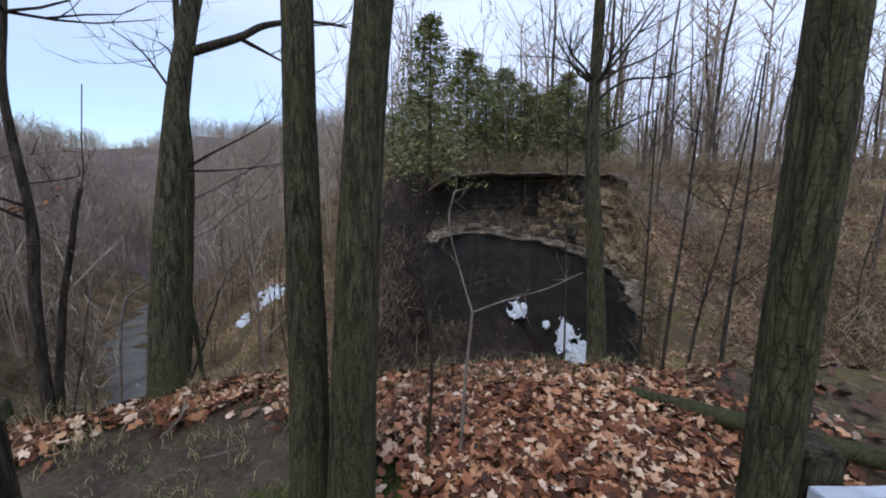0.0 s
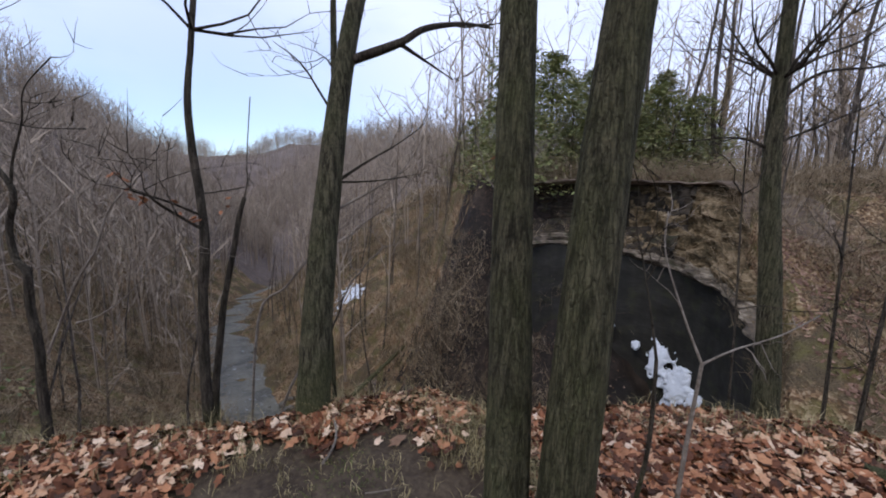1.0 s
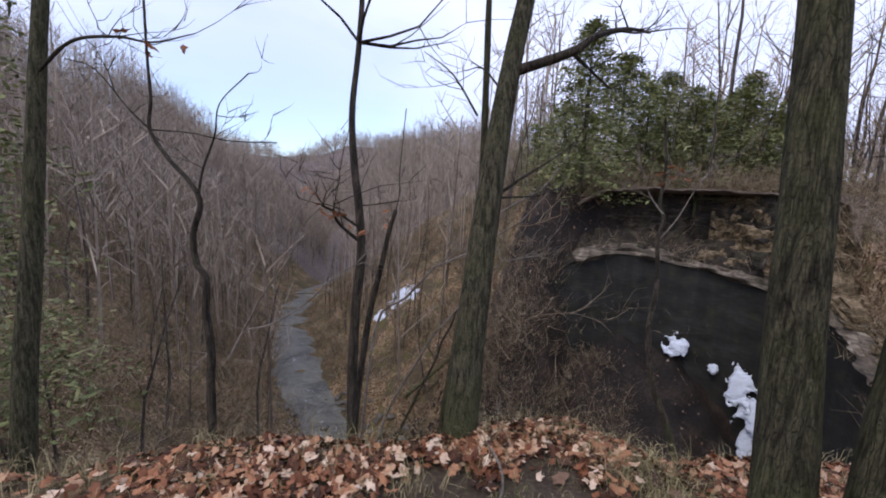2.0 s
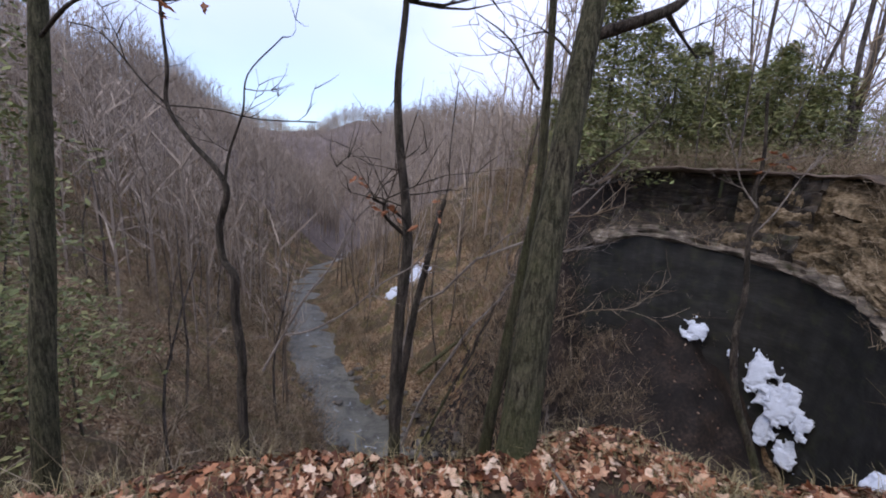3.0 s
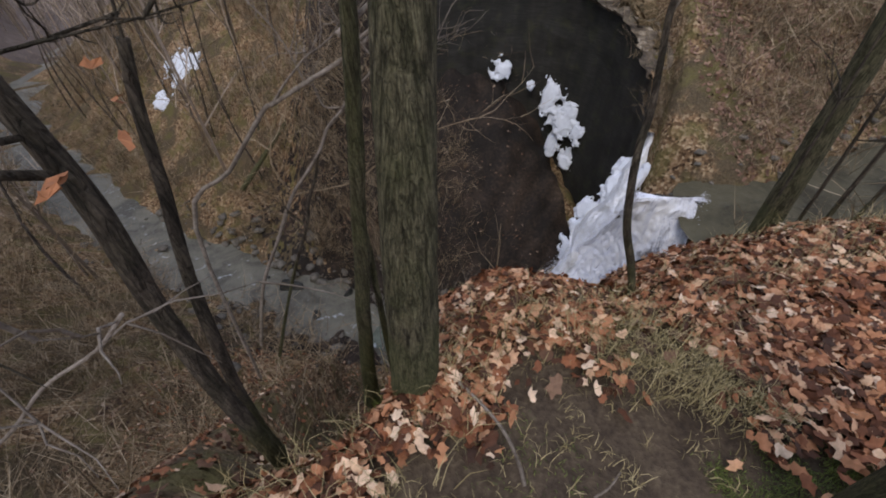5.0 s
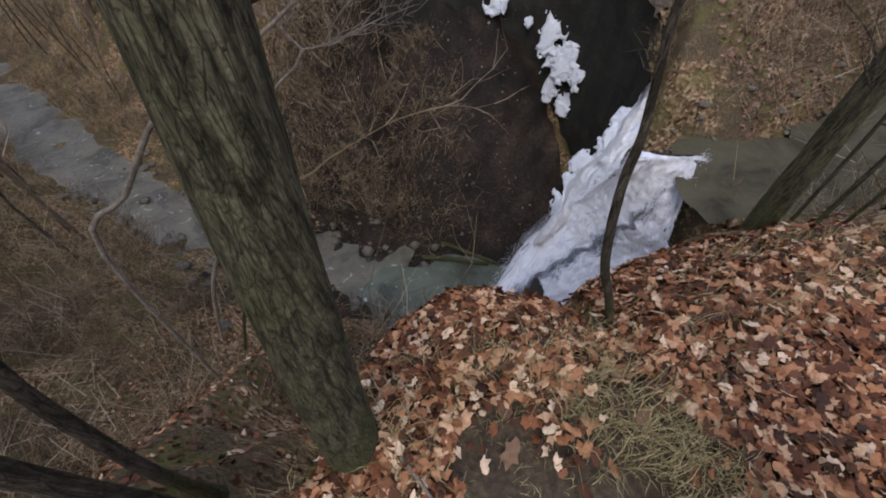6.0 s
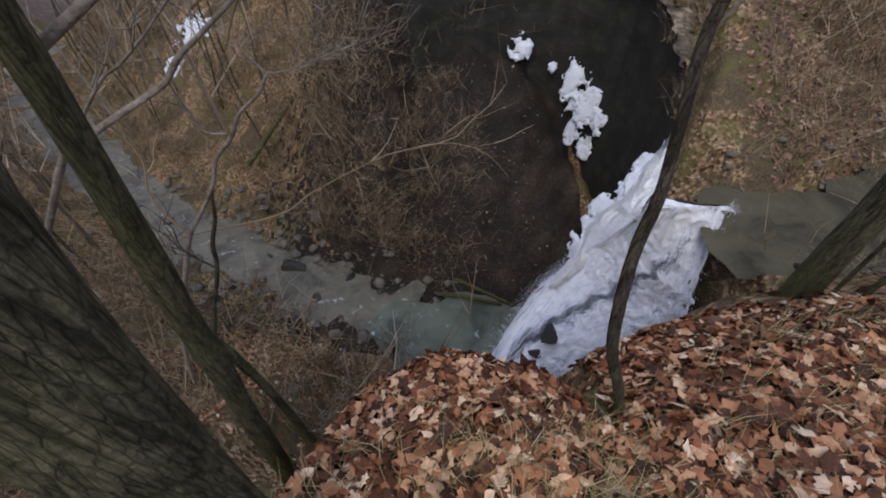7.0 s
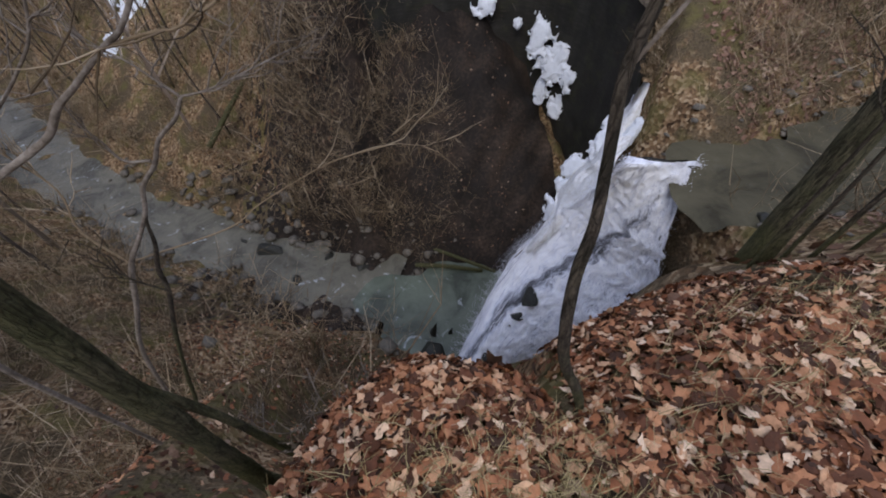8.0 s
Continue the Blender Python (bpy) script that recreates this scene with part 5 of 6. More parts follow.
fallen("log", [(1.0, 2.62, 0.06), (1.25, 2.42, 0.1), (1.6, 2.15, 0.13), (2.2, 1.75, 0.14)], 0.055, 0.045, M_BARK_T, "mossy fallen log lying on the leafy rim", "log", 14)
fallen("log", [(-4.3, 13.9, -10.2), (-2.2, 12.9, -10.55), (-0.2, 11.9, -10.75), (2.1, 10.4, -10.8)], 0.11, 0.06, M_BARK, "dark fallen log at the foot of the cliff", "log", 12)
fallen("log", [(-0.9, 11.2, -10.8), (0.2, 10.9, -10.7), (1.6, 10.5, -10.75)], 0.09, 0.07, M_BARK, "dark wet log beside the plunge pool", "log", 12)
fallen("log", [(-9.0, 17.5, -9.0), (-7.2, 18.8, -7.2), (-5.6, 20.2, -5.6)], 0.12, 0.06, M_BARK, "fallen trunk leaning on the far slope", "log", 10)
fallen("stick", [(-1.63, 2.36, 0.12), (-1.55, 2.24, 0.13), (-1.5, 2.14, 0.13), (-1.48, 2.04, 0.13), (-1.48, 1.98, 0.13)], 0.007, 0.006, M_TWIG_PALE, "pale curved stick lying on bare soil", "stick", 7)
fallen("stick", [(-1.25, 1.93, 0.07), (-1.19, 1.95, 0.075), (-1.13, 1.99, 0.07)], 0.004, 0.003, M_TWIG_PALE, "small pale twig lying on bare soil", "stick", 6)


# ---- woods on the slopes ----
def as_tris(V, Fs):
    T = []
    for f in Fs:
        T.append(f[:3])
        if len(f) == 4:
            T.append((f[0], f[2], f[3]))
    return np.array([tuple(v) for v in V]), np.array(T)


def bare_tree(seed, tall, r, limbs, level, kids, label):
    """A leafless tree with a trunk and a crown of fine limbs."""
    rng = random.Random(seed)
    ob = tagged(new("tree"), label, "tree", group="bare trees of the gorge")
    pts = [Vector((0, 0, -0.6))]
    d = Vector((rng.gauss(0, 0.07), rng.gauss(0, 0.07), 1))
    for i in range(8):
        d = (d + Vector((rng.gauss(0, 0.07), rng.gauss(0, 0.07), 0.1))).normalized()
        pts.append(pts[-1] + d * ((tall + 0.6) / 8))
    rad = [r * (1 - 0.82 * i / 8) for i in range(9)]
    V, Fs = [], []
    tube(V, Fs, pts, rad, 7, rough=0.1)
    mesh_object("trunk", V, Fs, M_TRUNK_MID, ob)
    V, Fs = [], []
    for k in range(limbs):
        i = rng.randint(2, 8)
        a = rng.uniform(0, 2 * math.pi)
        sprout(rng, V, Fs, pts[i], Vector((math.cos(a), math.sin(a), rng.uniform(0.6, 1.5))), tall * rng.uniform(0.16, 0.34), rad[i] * 0.42, level, kids, 3, 0.2, 0.12, 3)
    mesh_object("crown", V, Fs, M_TWIG, ob)
    return ob


def sliver(V, T, a, b, w, rng):
    """A twig seen from afar: two thin triangles from a to b."""
    d = b - a
    s = d.cross(Vector((rng.gauss(0, 1), rng.gauss(0, 1), rng.gauss(0, 1))))
    s = s.normalized() * w
    k = len(V)
    V.extend([a - s, a + s, b + s * 0.3, b - s * 0.3])
    T.extend([(k, k + 1, k + 2), (k, k + 2, k + 3)])


def far_tree(seed, tall):
    rng = random.Random(seed)
    V, T = [], []
    top = Vector((rng.gauss(0, 0.5), rng.gauss(0, 0.5), tall))
    for w in range(2):
        sliver(V, T, Vector((0, 0, -1)), top, 0.09, rng)
    for k in range(11):
        f = rng.uniform(0.25, 0.95)
        p = top * f
        a = rng.uniform(0, 6.28)
        tip = p + Vector((math.cos(a), math.sin(a), rng.uniform(0.7, 2.0))).normalized() * tall * rng.uniform(0.15, 0.32)
        sliver(V, T, p, tip, 0.045, rng)
        for j in range(5):
            q = p.lerp(tip, rng.uniform(0.3, 1.0))
            sliver(V, T, q, q + Vector((rng.gauss(0, 0.6), rng.gauss(0, 0.6), rng.uniform(0.2, 1.2))) * tall * 0.09, 0.022, rng)
    return np.array([tuple(v) for v in V]), np.array(T)


def far_shrub(seed):
    rng = random.Random(seed)
    V, T = [], []
    for k in range(11):
        a = rng.uniform(0, 6.28)
        p = Vector((rng.gauss(0, 0.25), rng.gauss(0, 0.25), -0.1))
        tip = p + Vector((math.cos(a) * 0.8, math.sin(a) * 0.8, rng.uniform(0.5, 2.0))).normalized() * rng.uniform(0.8, 1.9)
        mid = p.lerp(tip, 0.5) + Vector((rng.gauss(0, 0.1), rng.gauss(0, 0.1), rng.gauss(0, 0.1)))
        sliver(V, T, p, mid, 0.011, rng)
        sliver(V, T, mid, tip, 0.008, rng)
        for j in range(3):
            q = mid.lerp(tip, rng.uniform(0.0, 1.0))
            sliver(V, T, q, q + Vector((rng.gauss(0, 0.4), rng.gauss(0, 0.4), rng.gauss(0.2, 0.3))), 0.006, rng)
    return np.array([tuple(v) for v in V]), np.array(T)


def scatter(name, templates, places, material, label, category, kind="stuff", parent=None):
    """One mesh of many copies: places rows of x, y, z, turn, scale, template."""
    allv, allf, base = [], [], 0
    for x, y, z, a, s, t in places:
        v, f = templates[int(t) % len(templates)]
        c, sn = math.cos(a), math.sin(a)
        w = v * s
        allv.append(np.stack([w[:, 0] * c - w[:, 1] * sn + x, w[:, 0] * sn + w[:, 1] * c + y, w[:, 2] + z], 1))
        allf.append(f + base)
        base += len(v)
    ob = array_object(name, np.vstack(allv), np.vstack(allf), material, parent)
    return tagged(ob, label, category, kind=kind)


shrub_templates = []
for k in range(5):
    r2 = random.Random(300 + k)
    V, Fs = [], []
    for j in range(8):
        a = r2.uniform(0, 6.28)
        sprout(r2, V, Fs, Vector((r2.gauss(0, 0.1), r2.gauss(0, 0.1), -0.1)), Vector((math.cos(a), math.sin(a), r2.uniform(0.6, 2))), r2.uniform(0.7, 1.5), 0.009, 1, 3, 3, 0.22, 0.1, 3)
    shrub_templates.append(as_tris(V, Fs))


def scattered(count, xr, yr, keep, size, seed, kinds):
    """Random places on the ground that pass keep, which takes arrays."""
    r = np.random.default_rng(seed)
    x, y = r.uniform(*xr, count * 12), r.uniform(*yr, count * 12)
    ok = np.flatnonzero(keep(x, y))[:count]
    x, y = x[ok], y[ok]
    n = len(x)
    return np.stack([x, y, height(x, y), r.uniform(0, 6.28, n), size * r.uniform(0.65, 1.3, n), r.integers(0, kinds, n)], 1)


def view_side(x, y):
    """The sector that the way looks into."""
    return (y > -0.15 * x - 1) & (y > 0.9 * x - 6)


def clear_of_water(x, y, a, b):
    return (line_dist(x, y, STREAM)[0] > a) & (line_dist(x, y, CREEK)[0] > b)


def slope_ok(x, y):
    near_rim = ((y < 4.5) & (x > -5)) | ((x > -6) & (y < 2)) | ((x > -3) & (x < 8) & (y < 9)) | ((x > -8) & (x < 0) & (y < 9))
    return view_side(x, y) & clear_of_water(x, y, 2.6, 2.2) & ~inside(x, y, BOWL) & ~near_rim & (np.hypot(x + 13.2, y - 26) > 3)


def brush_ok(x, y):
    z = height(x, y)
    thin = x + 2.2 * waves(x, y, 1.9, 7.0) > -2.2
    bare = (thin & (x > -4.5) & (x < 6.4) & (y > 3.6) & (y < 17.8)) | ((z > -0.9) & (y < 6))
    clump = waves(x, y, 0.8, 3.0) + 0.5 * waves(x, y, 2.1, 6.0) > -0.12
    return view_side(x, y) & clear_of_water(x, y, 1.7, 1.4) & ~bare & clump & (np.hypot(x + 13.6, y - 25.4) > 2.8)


def plant(sources, rows):
    for x, y, z, a, s, t in rows:
        c = copy_thing(sources[int(t)], Matrix.Translation((x, y, z)) @ Matrix.Rotation(a, 4, "Z"))
        c.scale = (s, s, s)


kinds = [bare_tree(100 + k, 7.0, 0.06, 9, 2, 3, "slim bare grey-brown tree on the gorge slope") for k in range(5)]
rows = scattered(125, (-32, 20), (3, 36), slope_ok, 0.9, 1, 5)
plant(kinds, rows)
tall_kinds = [bare_tree(120 + k, 15.0, 0.14, 14, 2, 3, "tall bare tree standing on the far rim") for k in range(3)]
rows = scattered(25, (3, 34), (21, 44), slope_ok, 0.95, 4, 3)
plant(tall_kinds, rows)
for k, ob in enumerate(kinds + tall_kinds):
    x, y = (-11.5 - 3.1 * k, 24.0 + 1.7 * k) if k < 5 else (9.0 + 4.5 * (k - 5), 24.5 + 2 * (k - 5))
    ob.location = (x, y, ground_at(x, y))
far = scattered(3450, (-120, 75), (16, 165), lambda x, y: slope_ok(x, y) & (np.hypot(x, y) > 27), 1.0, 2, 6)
far = far[(far[:, 0] < 0) | (np.arange(len(far)) % 5 < 3)]
far[:, 4] *= np.where(far[:, 0] < -10, np.where(far[:, 1] < 75, 0.6, 0.72), 1.0)
ridge = scattered(2000, (-410, -20), (70, 410), lambda x, y: (np.hypot(x, y) > 130) & (np.hypot(x, y) < 430) & (x > -1.5 * y) & (x < -0.4 * y), 1.0, 12, 6)
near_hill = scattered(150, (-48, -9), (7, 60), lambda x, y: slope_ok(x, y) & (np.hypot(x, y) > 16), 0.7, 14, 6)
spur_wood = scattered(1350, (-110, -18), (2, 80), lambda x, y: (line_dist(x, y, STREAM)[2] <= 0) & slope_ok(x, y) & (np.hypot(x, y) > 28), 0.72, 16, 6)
far_hill = scattered(1900, (-170, 20), (55, 210), lambda x, y: (line_dist(x, y, STREAM)[0] > 4) & (x > -0.98 * y) & (x < 0.1 * y) & (np.hypot(x, y) > 60), 0.8, 17, 6)
skyline = scattered(1300, (-340, 60), (170, 420), lambda x, y: (np.hypot(x, y) > 190) & (np.hypot(x, y) < 430) & (x > -1.1 * y) & (x < 0.0 * y), 1.1, 18, 6)
far = np.vstack([far, ridge, near_hill, spur_wood, far_hill, skyline])
scatter("far_woods", [far_tree(200 + k, 11.0) for k in range(6)], far, M_HAZED_TWIG, "bare far woods on the hills, paled purple-brown by painted haze", "woods")


def near_stream(x, y):
    return float(line_dist(np.array([x]), np.array([y]), STREAM)[0][0])


near_rows = scattered(330, (-12, 9), (0.5, 14), brush_ok, 0.8, 3, 5)
scatter("near_brush", shrub_templates, near_rows, M_TWIG, "tangled bare brush below the rim", "shrubs")
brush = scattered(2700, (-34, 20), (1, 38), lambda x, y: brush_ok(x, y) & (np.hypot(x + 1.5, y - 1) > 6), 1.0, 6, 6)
edge = []
r = random.Random(61)
for k in range(150):
    line = wall_line if r.random() < 0.12 else brow_line
    i = r.randrange(0, 205)
    p = line[i]
    edge.append((p.x + r.gauss(0, 0.3), p.y + (0.5 if line is brow_line else 0.15) + r.gauss(0, 0.3), p.z + r.uniform(-0.1, 0.25), r.uniform(0, 6.28), r.uniform(0.35, 0.85), r.randrange(6)))
for k in range(45):
    i = r.randrange(196, 270)
    p = wall_line[i].lerp(brow_line[i], r.uniform(0.2, 1.6))
    edge.append((p.x, p.y, p.z - 0.1, r.uniform(0, 6.28), r.uniform(0.3, 0.7), r.randrange(6)))
for k in range(90):
    x, y = r.uniform(-4.5, 1.0), r.uniform(12.5, 17.0)
    edge.append((x, y, ground_at(x, y), r.uniform(0, 6.28), r.uniform(0.4, 0.9), r.randrange(6)))
for k in range(1500):
    x, y = r.uniform(-5.5, 3.6), r.uniform(10.5, 17.4)
    if r.random() < float(smoothstep(-5.0, 1.5, x)) ** 0.6 or near_stream(x, y) < 2.0:
        continue
    edge.append((x, y, ground_at(x, y), r.uniform(0, 6.28), r.uniform(0.3, 0.8), r.randrange(6)))
for k in range(34):
    x, y = r.uniform(5.2, 11.0), r.choice((r.uniform(5.4, 6.5), r.uniform(8.2, 9.6)))
    edge.append((x, y, ground_at(x, y), r.uniform(0, 6.28), r.uniform(0.35, 0.8), r.randrange(6)))
brush = np.vstack([brush, np.array(edge)])
scatter("slope_brush", [far_shrub(500 + k) for k in range(6)], brush, M_TWIG, "tangled bare brush covering the gorge slopes", "shrubs")


def near_line(x, y, line):
    d, _, _ = line_dist(np.array([x]), np.array([y]), line)
    return float(d[0])


# ---- conifers ----
def conifer_templates(seed, tall, wide, fine=1.0, thick=1.0):
    rng = random.Random(seed)
    V, Fs = [], []
    levels = int(tall * 4.5)
    for i in range(levels):
        f = i / levels
        z = tall * (0.12 + 0.88 * f)
        reach = wide * (1 - f) ** 0.6 * rng.uniform(0.75, 1.2) + 0.15
        for k in range(9):
            a = rng.uniform(0, 6.28)
            o = Vector((math.cos(a), math.sin(a), 0))
            for j in range(int(13 / fine)):
                t = rng.uniform(0.15, 1.0)
                c = o * (reach * t) + Vector((rng.gauss(0, 0.14), rng.gauss(0, 0.14), z - 0.25 * reach * t + rng.gauss(0, 0.1)))
                u = Vector((rng.gauss(0, 1), rng.gauss(0, 1), rng.gauss(0, 0.35))).normalized() * rng.uniform(0.16, 0.36) * fine
                w = (o * 0.6 + Vector((rng.gauss(0, 0.6), rng.gauss(0, 0.6), rng.gauss(-0.1, 0.3)))).normalized() * rng.uniform(0.035, 0.08) * fine * thick
                b = len(V)
                V.extend([tuple(c - u), tuple(c + w), tuple(c + u), tuple(c - w)])
                Fs.append((b, b + 1, b + 2))
                Fs.append((b, b + 2, b + 3))
    return np.array(V), np.array(Fs)


def make_conifer(seed, tall, wide, label, fine=1.0, thick=1.0):
    ob = tagged(new("conifer"), label, "conifer", group="conifers of the gorge")
    V, Fs = [], []
    tube(V, Fs, [(0, 0, -0.4), (0.02, 0, tall * 0.5), (0, 0, tall)], [tall * 0.018, tall * 0.011, 0.01], 8)
    mesh_object("trunk", V, Fs, M_BARK, ob)
    v, f = conifer_templates(seed, tall, wide, fine, thick)
    array_object("crown", v, f, M_NEEDLE, ob)
    return ob


pine_a = make_conifer(1, 8.0, 2.6, "dark green shaggy pine on the far rim", 0.5, 1.5)
pine_b = make_conifer(2, 6.0, 2.9, "olive green spreading pine on the far rim", 0.58)
for k, (x, y, s, src) in enumerate([(-1.5, 18.9, 0.85, pine_a), (1.3, 22, 0.9, pine_b), (3.4, 22.4, 0.85, pine_b), (5.4, 22.8, 0.85, pine_b), (7.4, 23.3, 0.8, pine_b), (-2.6, 23.5, 0.8, pine_b), (0.3, 24.5, 0.95, pine_a), (2.5, 25.2, 0.85, pine_a), (4.6, 25.4, 0.9, pine_b), (6.6, 26, 0.85, pine_a), (8.6, 26.5, 0.8, pine_b), (-4.6, 27, 0.7, pine_b)]):
    m = Matrix.Translation((x, y, ground_at(x, y))) @ Matrix.Rotation(k * 1.3, 4, "Z")
    if k == 0:
        pine_a.matrix_basis = Matrix.Translation((0, 0, -0.8)) @ m
    elif k == 1:
        pine_b.matrix_basis = m @ Matrix.Diagonal((s, s, s, 1))
    else:
        c = copy_thing(src, m)
        c.scale = (s * 1.25, s * 1.25, s)
hemlock = make_conifer(3, 13.0, 2.3, "dense dark hemlock on the near slope", 0.28, 2.0)
hemlock.matrix_basis = Matrix.Translation((-10.6, 3.0, ground_at(-10.6, 3.0)))


# ---- leaf litter ----
leaf_shapes = [leaf_shape(400 + k) for k in range(8)]


def lay_leaves(count, xr, yr, keep, seed, size, pile=0.05, tilt=0.35):
    r = random.Random(seed)
    rows = []
    while len(rows) < count:
        x, y = r.uniform(*xr), r.uniform(*yr)
        if keep(x, y, r):
            rows.append((x, y, r.uniform(0, 6.28), size * r.uniform(0.6, 1.3), r.gauss(0, tilt), r.gauss(0, tilt), r.randrange(8), r.uniform(0, pile)))
    rows = np.array(rows)
    z = height(rows[:, 0], rows[:, 1])
    e = 0.05
    zx = (height(rows[:, 0] + e, rows[:, 1]) - z) / e
    zy = (height(rows[:, 0], rows[:, 1] + e) - z) / e
    return rows, z, zx, zy


def leaf_matrix(row, z, zx, zy):
    nrm = Vector((-zx, -zy, 1)).normalized()
    up = nrm.to_track_quat("Z", "Y").to_matrix().to_4x4()
    return Matrix.Translation((row[0], row[1], z + 0.012 + row[7])) @ up @ Matrix.Rotation(row[4], 4, "X") @ Matrix.Rotation(row[5], 4, "Y") @ Matrix.Rotation(row[2], 4, "Z") @ Matrix.Diagonal((row[3],) * 3 + (1,))


def leaf_stuff(name, data, material, label):
    rows, z, zx, zy = data
    av, af, base = [], [], 0
    for i in range(len(rows)):
        m = np.array(leaf_matrix(rows[i], z[i], zx[i], zy[i]))
        v, f = leaf_shapes[int(rows[i, 6])]
        av.append(v @ m[:3, :3].T + m[:3, 3])
        af.append(f + base)
        base += len(v)
    return tagged(array_object(name, np.vstack(av), np.vstack(af), material), label, "leaves", kind="stuff")


def rim_gap(x, y):
    d, _, s = line_dist(np.array([x]), np.array([y]), RIM)
    return float(d[0] * np.where(s < 0, 1, -1)[0])


def bare_patch(x, y):
    """The trodden soil between the trees: 1 well inside it, 0 off it, thinning out over its ragged edge."""
    wx, wy = x + 0.12 * math.sin(9 * y + 3), y + 0.1 * math.sin(11 * x)
    p, q = np.array([wx]), np.array([wy])
    if not inside(p, q, SOIL)[0]:
        return 0.0
    d, _, _ = line_dist(p, q, np.vstack([SOIL, SOIL[:1]]))
    return 1.0 - 0.75 * math.exp(-float(d[0]) / 0.05)


def rim_clump(x, y):
    """Litter lies thicker in some places than in others."""
    return 0.75 + 0.35 * math.sin(5.1 * x + 2.0 * y) * math.cos(4.3 * y - 1.7 * x)


def near_keep(x, y, r):
    if math.hypot(x + 0.56, y - 1.68) < 0.3 and r.random() < 0.85:
        return False
    if r.random() < smoothstep(1.0, 3.2, math.hypot(x + 0.8, y - 1.9)) or rim_clump(x, y) < r.random():
        return False
    return rim_gap(x, y) < 0.5 and r.random() > bare_patch(x, y)


leaf_stuff("leaf_litter", lay_leaves(26000, (-5.5, 4.5), (-2.0, 3.9), near_keep, 7, 0.46, 0.05, 0.38), M_LEAF, "brown curled fallen leaves on the rim")
leaf_stuff("near_slope_leaves", lay_leaves(3600, (-8, 0.5), (2.3, 9), lambda x, y, r: rim_gap(x, y) > 0.3 and near_line(x, y, STREAM) > 2.0, 15, 0.75, 0.03), M_LEAF, "brown fallen leaves on the slope below the rim")
leaf_stuff("slope_leaves", lay_leaves(8000, (-9, 16), (2.2, 20), lambda x, y, r: not (-3 < x < 6.4 and 5 < y < 17.5) and near_line(x, y, STREAM) > 2.4 and near_line(x, y, CREEK) > 1.7, 8, 0.9, 0.02), M_LEAF_OLD, "scattered fallen leaves on the gorge slopes")


leaf_stuff("bank_leaves", lay_leaves(5200, (6, 15), (4.5, 15), lambda x, y, r: near_line(x, y, CREEK) > 1.0, 13, 1.0, 0.02), M_BANK_LEAF, "brown fallen leaves on the bank beside the creek")


# ---- grass and moss ----
def tufts(name, count, xr, yr, keep, tall, material, label, seed, blades=7):
    r = random.Random(seed)
    V, Fs = [], []
    made = 0
    while made < count:
        x, y = r.uniform(*xr), r.uniform(*yr)
        if not keep(x, y, r):
            continue
        made += 1
        z = ground_at(x, y)
        for b in range(blades):
            a = r.uniform(0, 6.28)
            h = tall * r.uniform(0.4, 1.2)
            o = Vector((math.cos(a), math.sin(a), 0))
            s = Vector((-o.y, o.x, 0)) * 0.0015
            p = Vector((x + r.gauss(0, 0.02), y + r.gauss(0, 0.02), z - 0.01))
            q = p + o * h * 0.3 + Vector((0, 0, h * 0.7))
            t = p + o * h * r.uniform(0.6, 1.1) + Vector((0, 0, h * r.uniform(0.5, 0.95)))
            k = len(V)
            V.extend([p - s, p + s, q - s * 0.8, q + s * 0.8, t])
            Fs.extend([(k, k + 1, k + 3), (k, k + 3, k + 2), (k + 2, k + 3, k + 4)])
    ob = array_object(name, np.array([tuple(v) for v in V]), np.array(Fs), material)
    return tagged(ob, label, "grass", kind="stuff")


tufts("dry_grass", 380, (-3.9, 1.2), (1.0, 3.5), lambda x, y, r: -0.35 < rim_gap(x, y) < 0.2, 0.16, M_DRY_GRASS, "dry yellow grass along the rim", 21)
tufts("trodden_grass", 260, (-2.2, 0.2), (0.9, 2.7), lambda x, y, r: bare_patch(x, y) > 0.1, 0.06, M_DRY_GRASS, "short worn grass on the bare soil", 22)


# ---- stones of the stream bed ----
stones = [stone_mesh(k * 2.7) for k in range(6)]
r = random.Random(77)
rows = []
for k in range(620):
    i = r.uniform(0, 5.2)
    a, c = STREAM[int(i)], STREAM[int(i) + 1]
    t = i - int(i)
    off = r.choice((-1, 1)) * abs(r.gauss(1.3, 0.75))
    dx, dy = c[0] - a[0], c[1] - a[1]
    n = math.hypot(dx, dy)
    x, y = a[0] + t * dx - dy / n * off, a[1] + t * dy + dx / n * off
    rows.append((x, y, ground_at(x, y) + 0.05, r.uniform(0, 6.28), 0.05 + 0.3 * r.random() ** 3, r.randrange(6)))
scatter("stream_stones", stones, rows, M_BROWN_STONE, "grey-brown stones along the stream bed", "stones")


# ---- rail and post by the path ----
def box_part(name, size, m, material, parent, wear=0.004):
    bm = bmesh.new()
    bmesh.ops.create_cube(bm, size=1.0, matrix=Matrix.Diagonal((*size, 1)))
    bmesh.ops.bevel(bm, geom=bm.edges[:], offset=min(size) * 0.08, segments=2, affect="EDGES")
    bmesh.ops.subdivide_edges(bm, edges=[e for e in bm.edges if e.calc_length() > 0.2], cuts=6)
    for v in bm.verts:
        v.co += Vector((1, 1, 1)) * wear * noise.noise(v.co * 13)
    me = bpy.data.meshes.new(name)
    bm.to_mesh(me)
    bm.free()
    me.materials.append(material)
    ob = new(name, me)
    ob.parent = parent
    ob.matrix_basis = m
    return ob


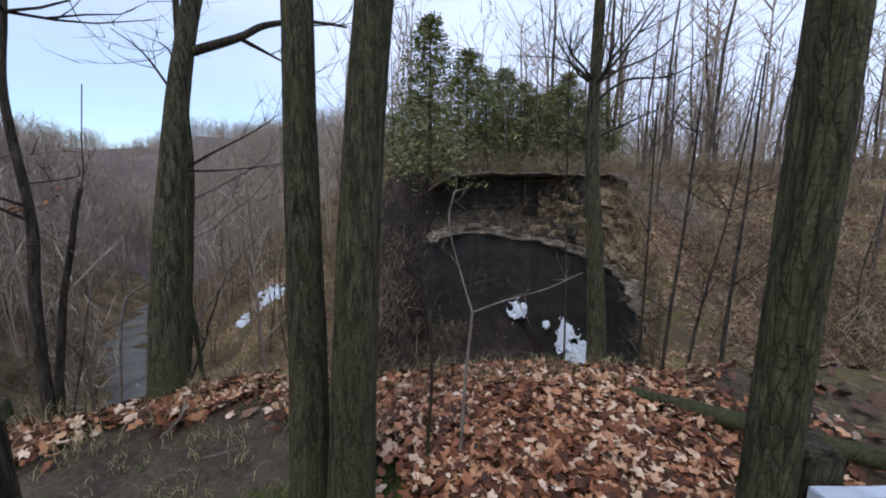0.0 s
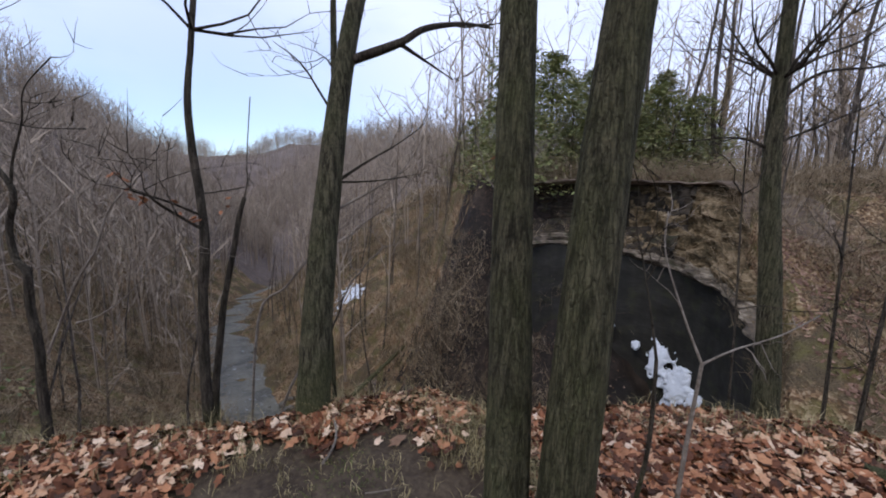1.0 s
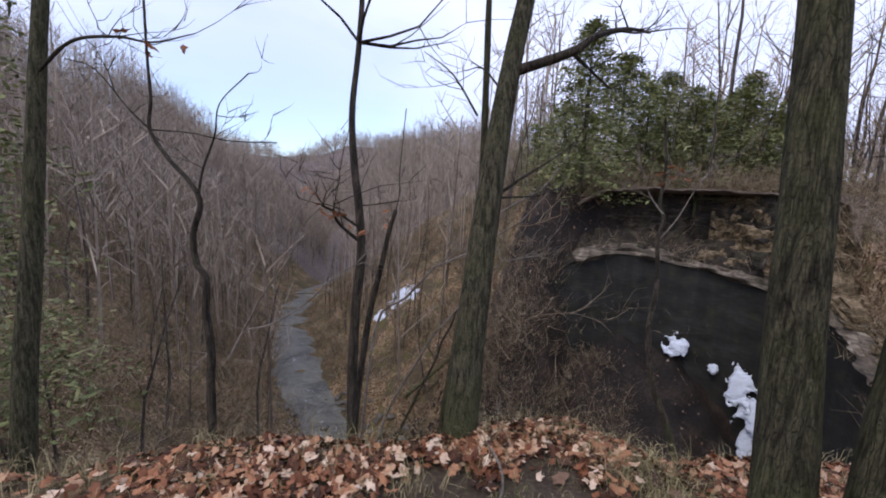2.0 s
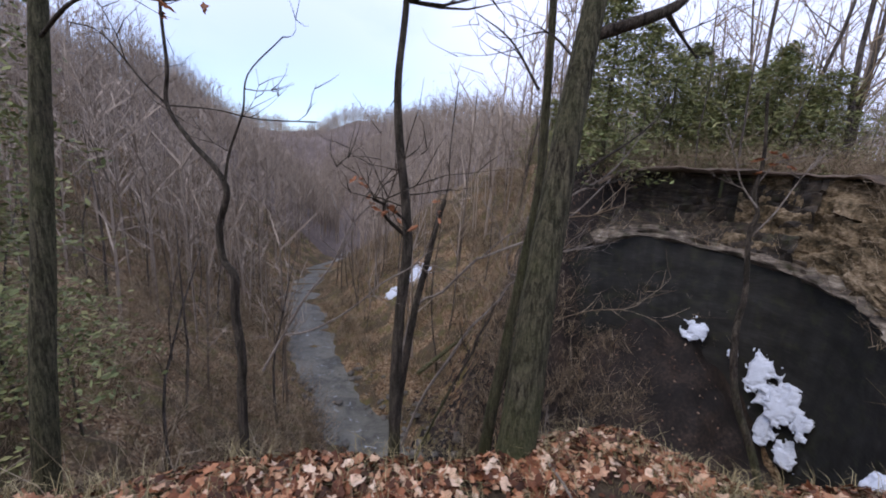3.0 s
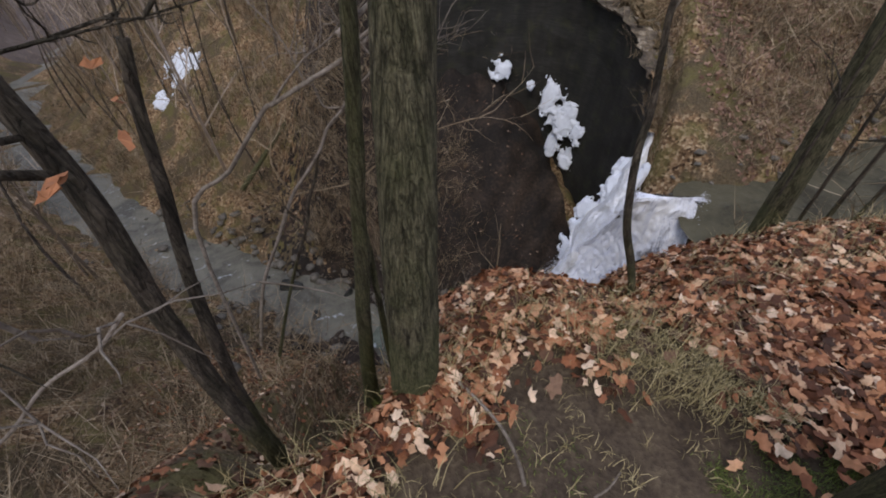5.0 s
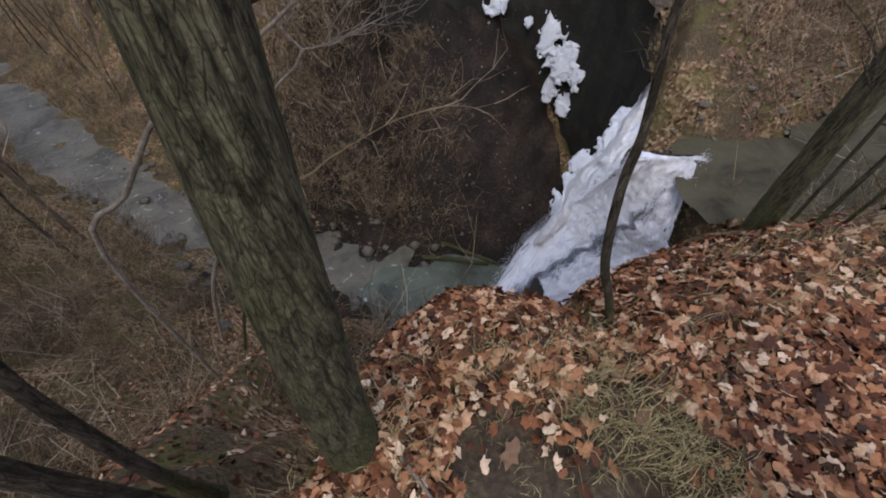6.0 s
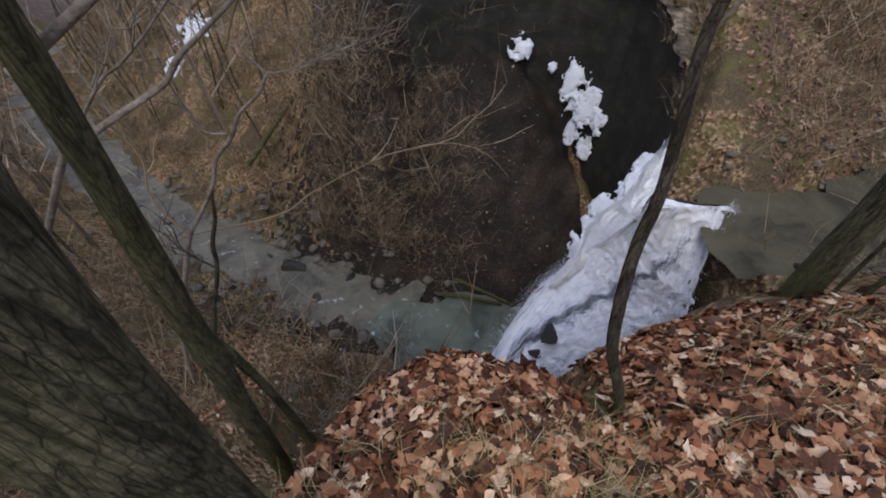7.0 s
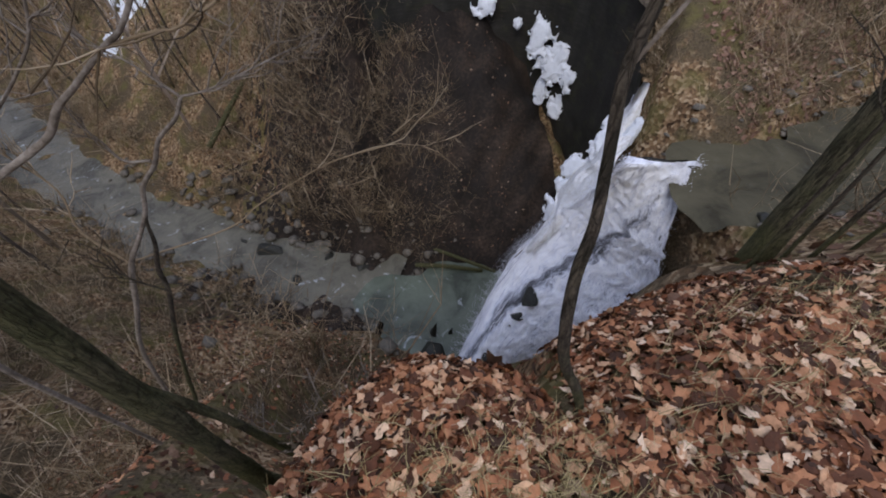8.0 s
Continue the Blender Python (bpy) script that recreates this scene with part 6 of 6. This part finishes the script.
far_rail = tagged(new("far_railing"), "dark wooden railing along the far rim above the cliff", "railing")
far_rail.location = (3.0, 18.9, 1.2)
for k in range(6):
    box_part("post", (0.09, 0.09, 1.1), pose(1.9 * k, 0.05 * k, 0.3), M_WOOD_POST, far_rail, 0.01)
for dz in (0.5, 0.8):
    box_part("rail", (9.7, 0.05, 0.08), pose(4.75, 0.125, dz, 0, 0, 1.5), M_WOOD_POST, far_rail, 0.006)

rail = tagged(new("wooden_railing"), "weathered wooden posts with a pale rail beside the path", "railing")
rail.location = (-0.86, 0.85, 0.0)
box_part("post", (0.1, 0.1, 1.1), pose(1.6, 0.36, 0.2), M_WOOD_POST, rail, 0.008)
box_part("post", (0.12, 0.12, 1.2), pose(2.5, 0.42, 0.3), M_WOOD_POST, rail, 0.012)
box_part("rail", (0.95, 0.04, 0.14), pose(2.02, 0.3, 0.62, 0, 0, 4.0), M_RAIL, rail, 0.004)

stub = tagged(new("wooden_post"), "short dark mossy wooden post beside the path", "post")
stub.location = (-0.82, 0.86, 0.0)
box_part("shaft", (0.075, 0.075, 1.1), pose(0, 0, 0.4, 0, 0, 12), M_WOOD_POST, stub, 0.006)
box_part("top", (0.079, 0.079, 0.03), pose(0, 0, 0.96, 0, 0, 12), M_WOOD_POST, stub, 0.004)
tufts("grass_band", 230, (-1.3, -0.45), (2.05, 2.75), lambda x, y, r: abs((x + 0.72) + 1.1 * (y - 2.32)) < 0.2 * r.random() + 0.08, 0.1, M_DRY_GRASS, "tufts of dry yellow grass beside the bare soil", 23)
tufts("soil_moss", 260, (-2.3, -0.5), (0.6, 2.6), lambda x, y, r: bare_patch(x, y) > 0.1 and math.sin(4.1 * x + 1) * math.cos(3.3 * y) + 0.6 * math.sin(9 * x + 7 * y) > 0.35, 0.022, M_MOSS, "flat olive moss on the trodden soil", 26, 8)
tufts("moss", 1600, (-1.0, -0.1), (1.3, 2.1), lambda x, y, r: math.hypot((x + 0.54) * 0.85, y - 1.68) < 0.3 + 0.06 * math.sin(9 * math.atan2(y - 1.68, x + 0.54)), 0.028, M_MOSS, "bright green moss at the foot of the twin tree", 24, 9)
tufts("rim_moss", 500, (-2.1, -1.5), (2.15, 2.7), lambda x, y, r: math.hypot(x + 1.8, y - 2.42) < 0.24, 0.02, M_MOSS, "green moss at the foot of the rim tree", 25, 8)

# the nearest leaves, one by one
one_meshes = []
for k, (v, f) in enumerate(leaf_shapes):
    me = bpy.data.meshes.new("leaf")
    me.from_pydata([tuple(q) for q in v], [], [tuple(int(i) for i in g) for g in f])
    me.materials.append(M_LEAF_ONE)
    one_meshes.append(me)
data = lay_leaves(290, (-1.6, 0.7), (2.2, 3.1), near_keep, 9, 0.56, 0.05, 0.5)
for i in range(len(data[0])):
    ob = new("leaf", one_meshes[int(data[0][i, 6])])
    ob.parent = ground
    ob.matrix_basis = leaf_matrix(data[0][i], data[1][i], data[2][i], data[3][i])

r = random.Random(78)
rows = []
for k in range(420):
    x = r.uniform(4.9, 12)
    y = float(np.interp(x, CREEK[:, 0], CREEK[:, 1])) + r.gauss(0, 0.8)
    rows.append((x, y, ground_at(x, y) + 0.04, r.uniform(0, 6.28), r.uniform(0.04, 0.16), r.randrange(6)))
scatter("creek_stones", stones, rows, M_BROWN_STONE, "grey-brown stones along the creek above the falls", "stones")

leaf_stuff("cliff_foot_leaves", lay_leaves(420, (-4, 3.5), (9.5, 17.2), lambda x, y, r: inside(np.array([x]), np.array([y]), BOWL)[0] and near_line(x, y, STREAM) > 2.0, 10, 0.6, 0.02), M_LEAF_OLD, "wet brown leaves on the earth under the cliff")
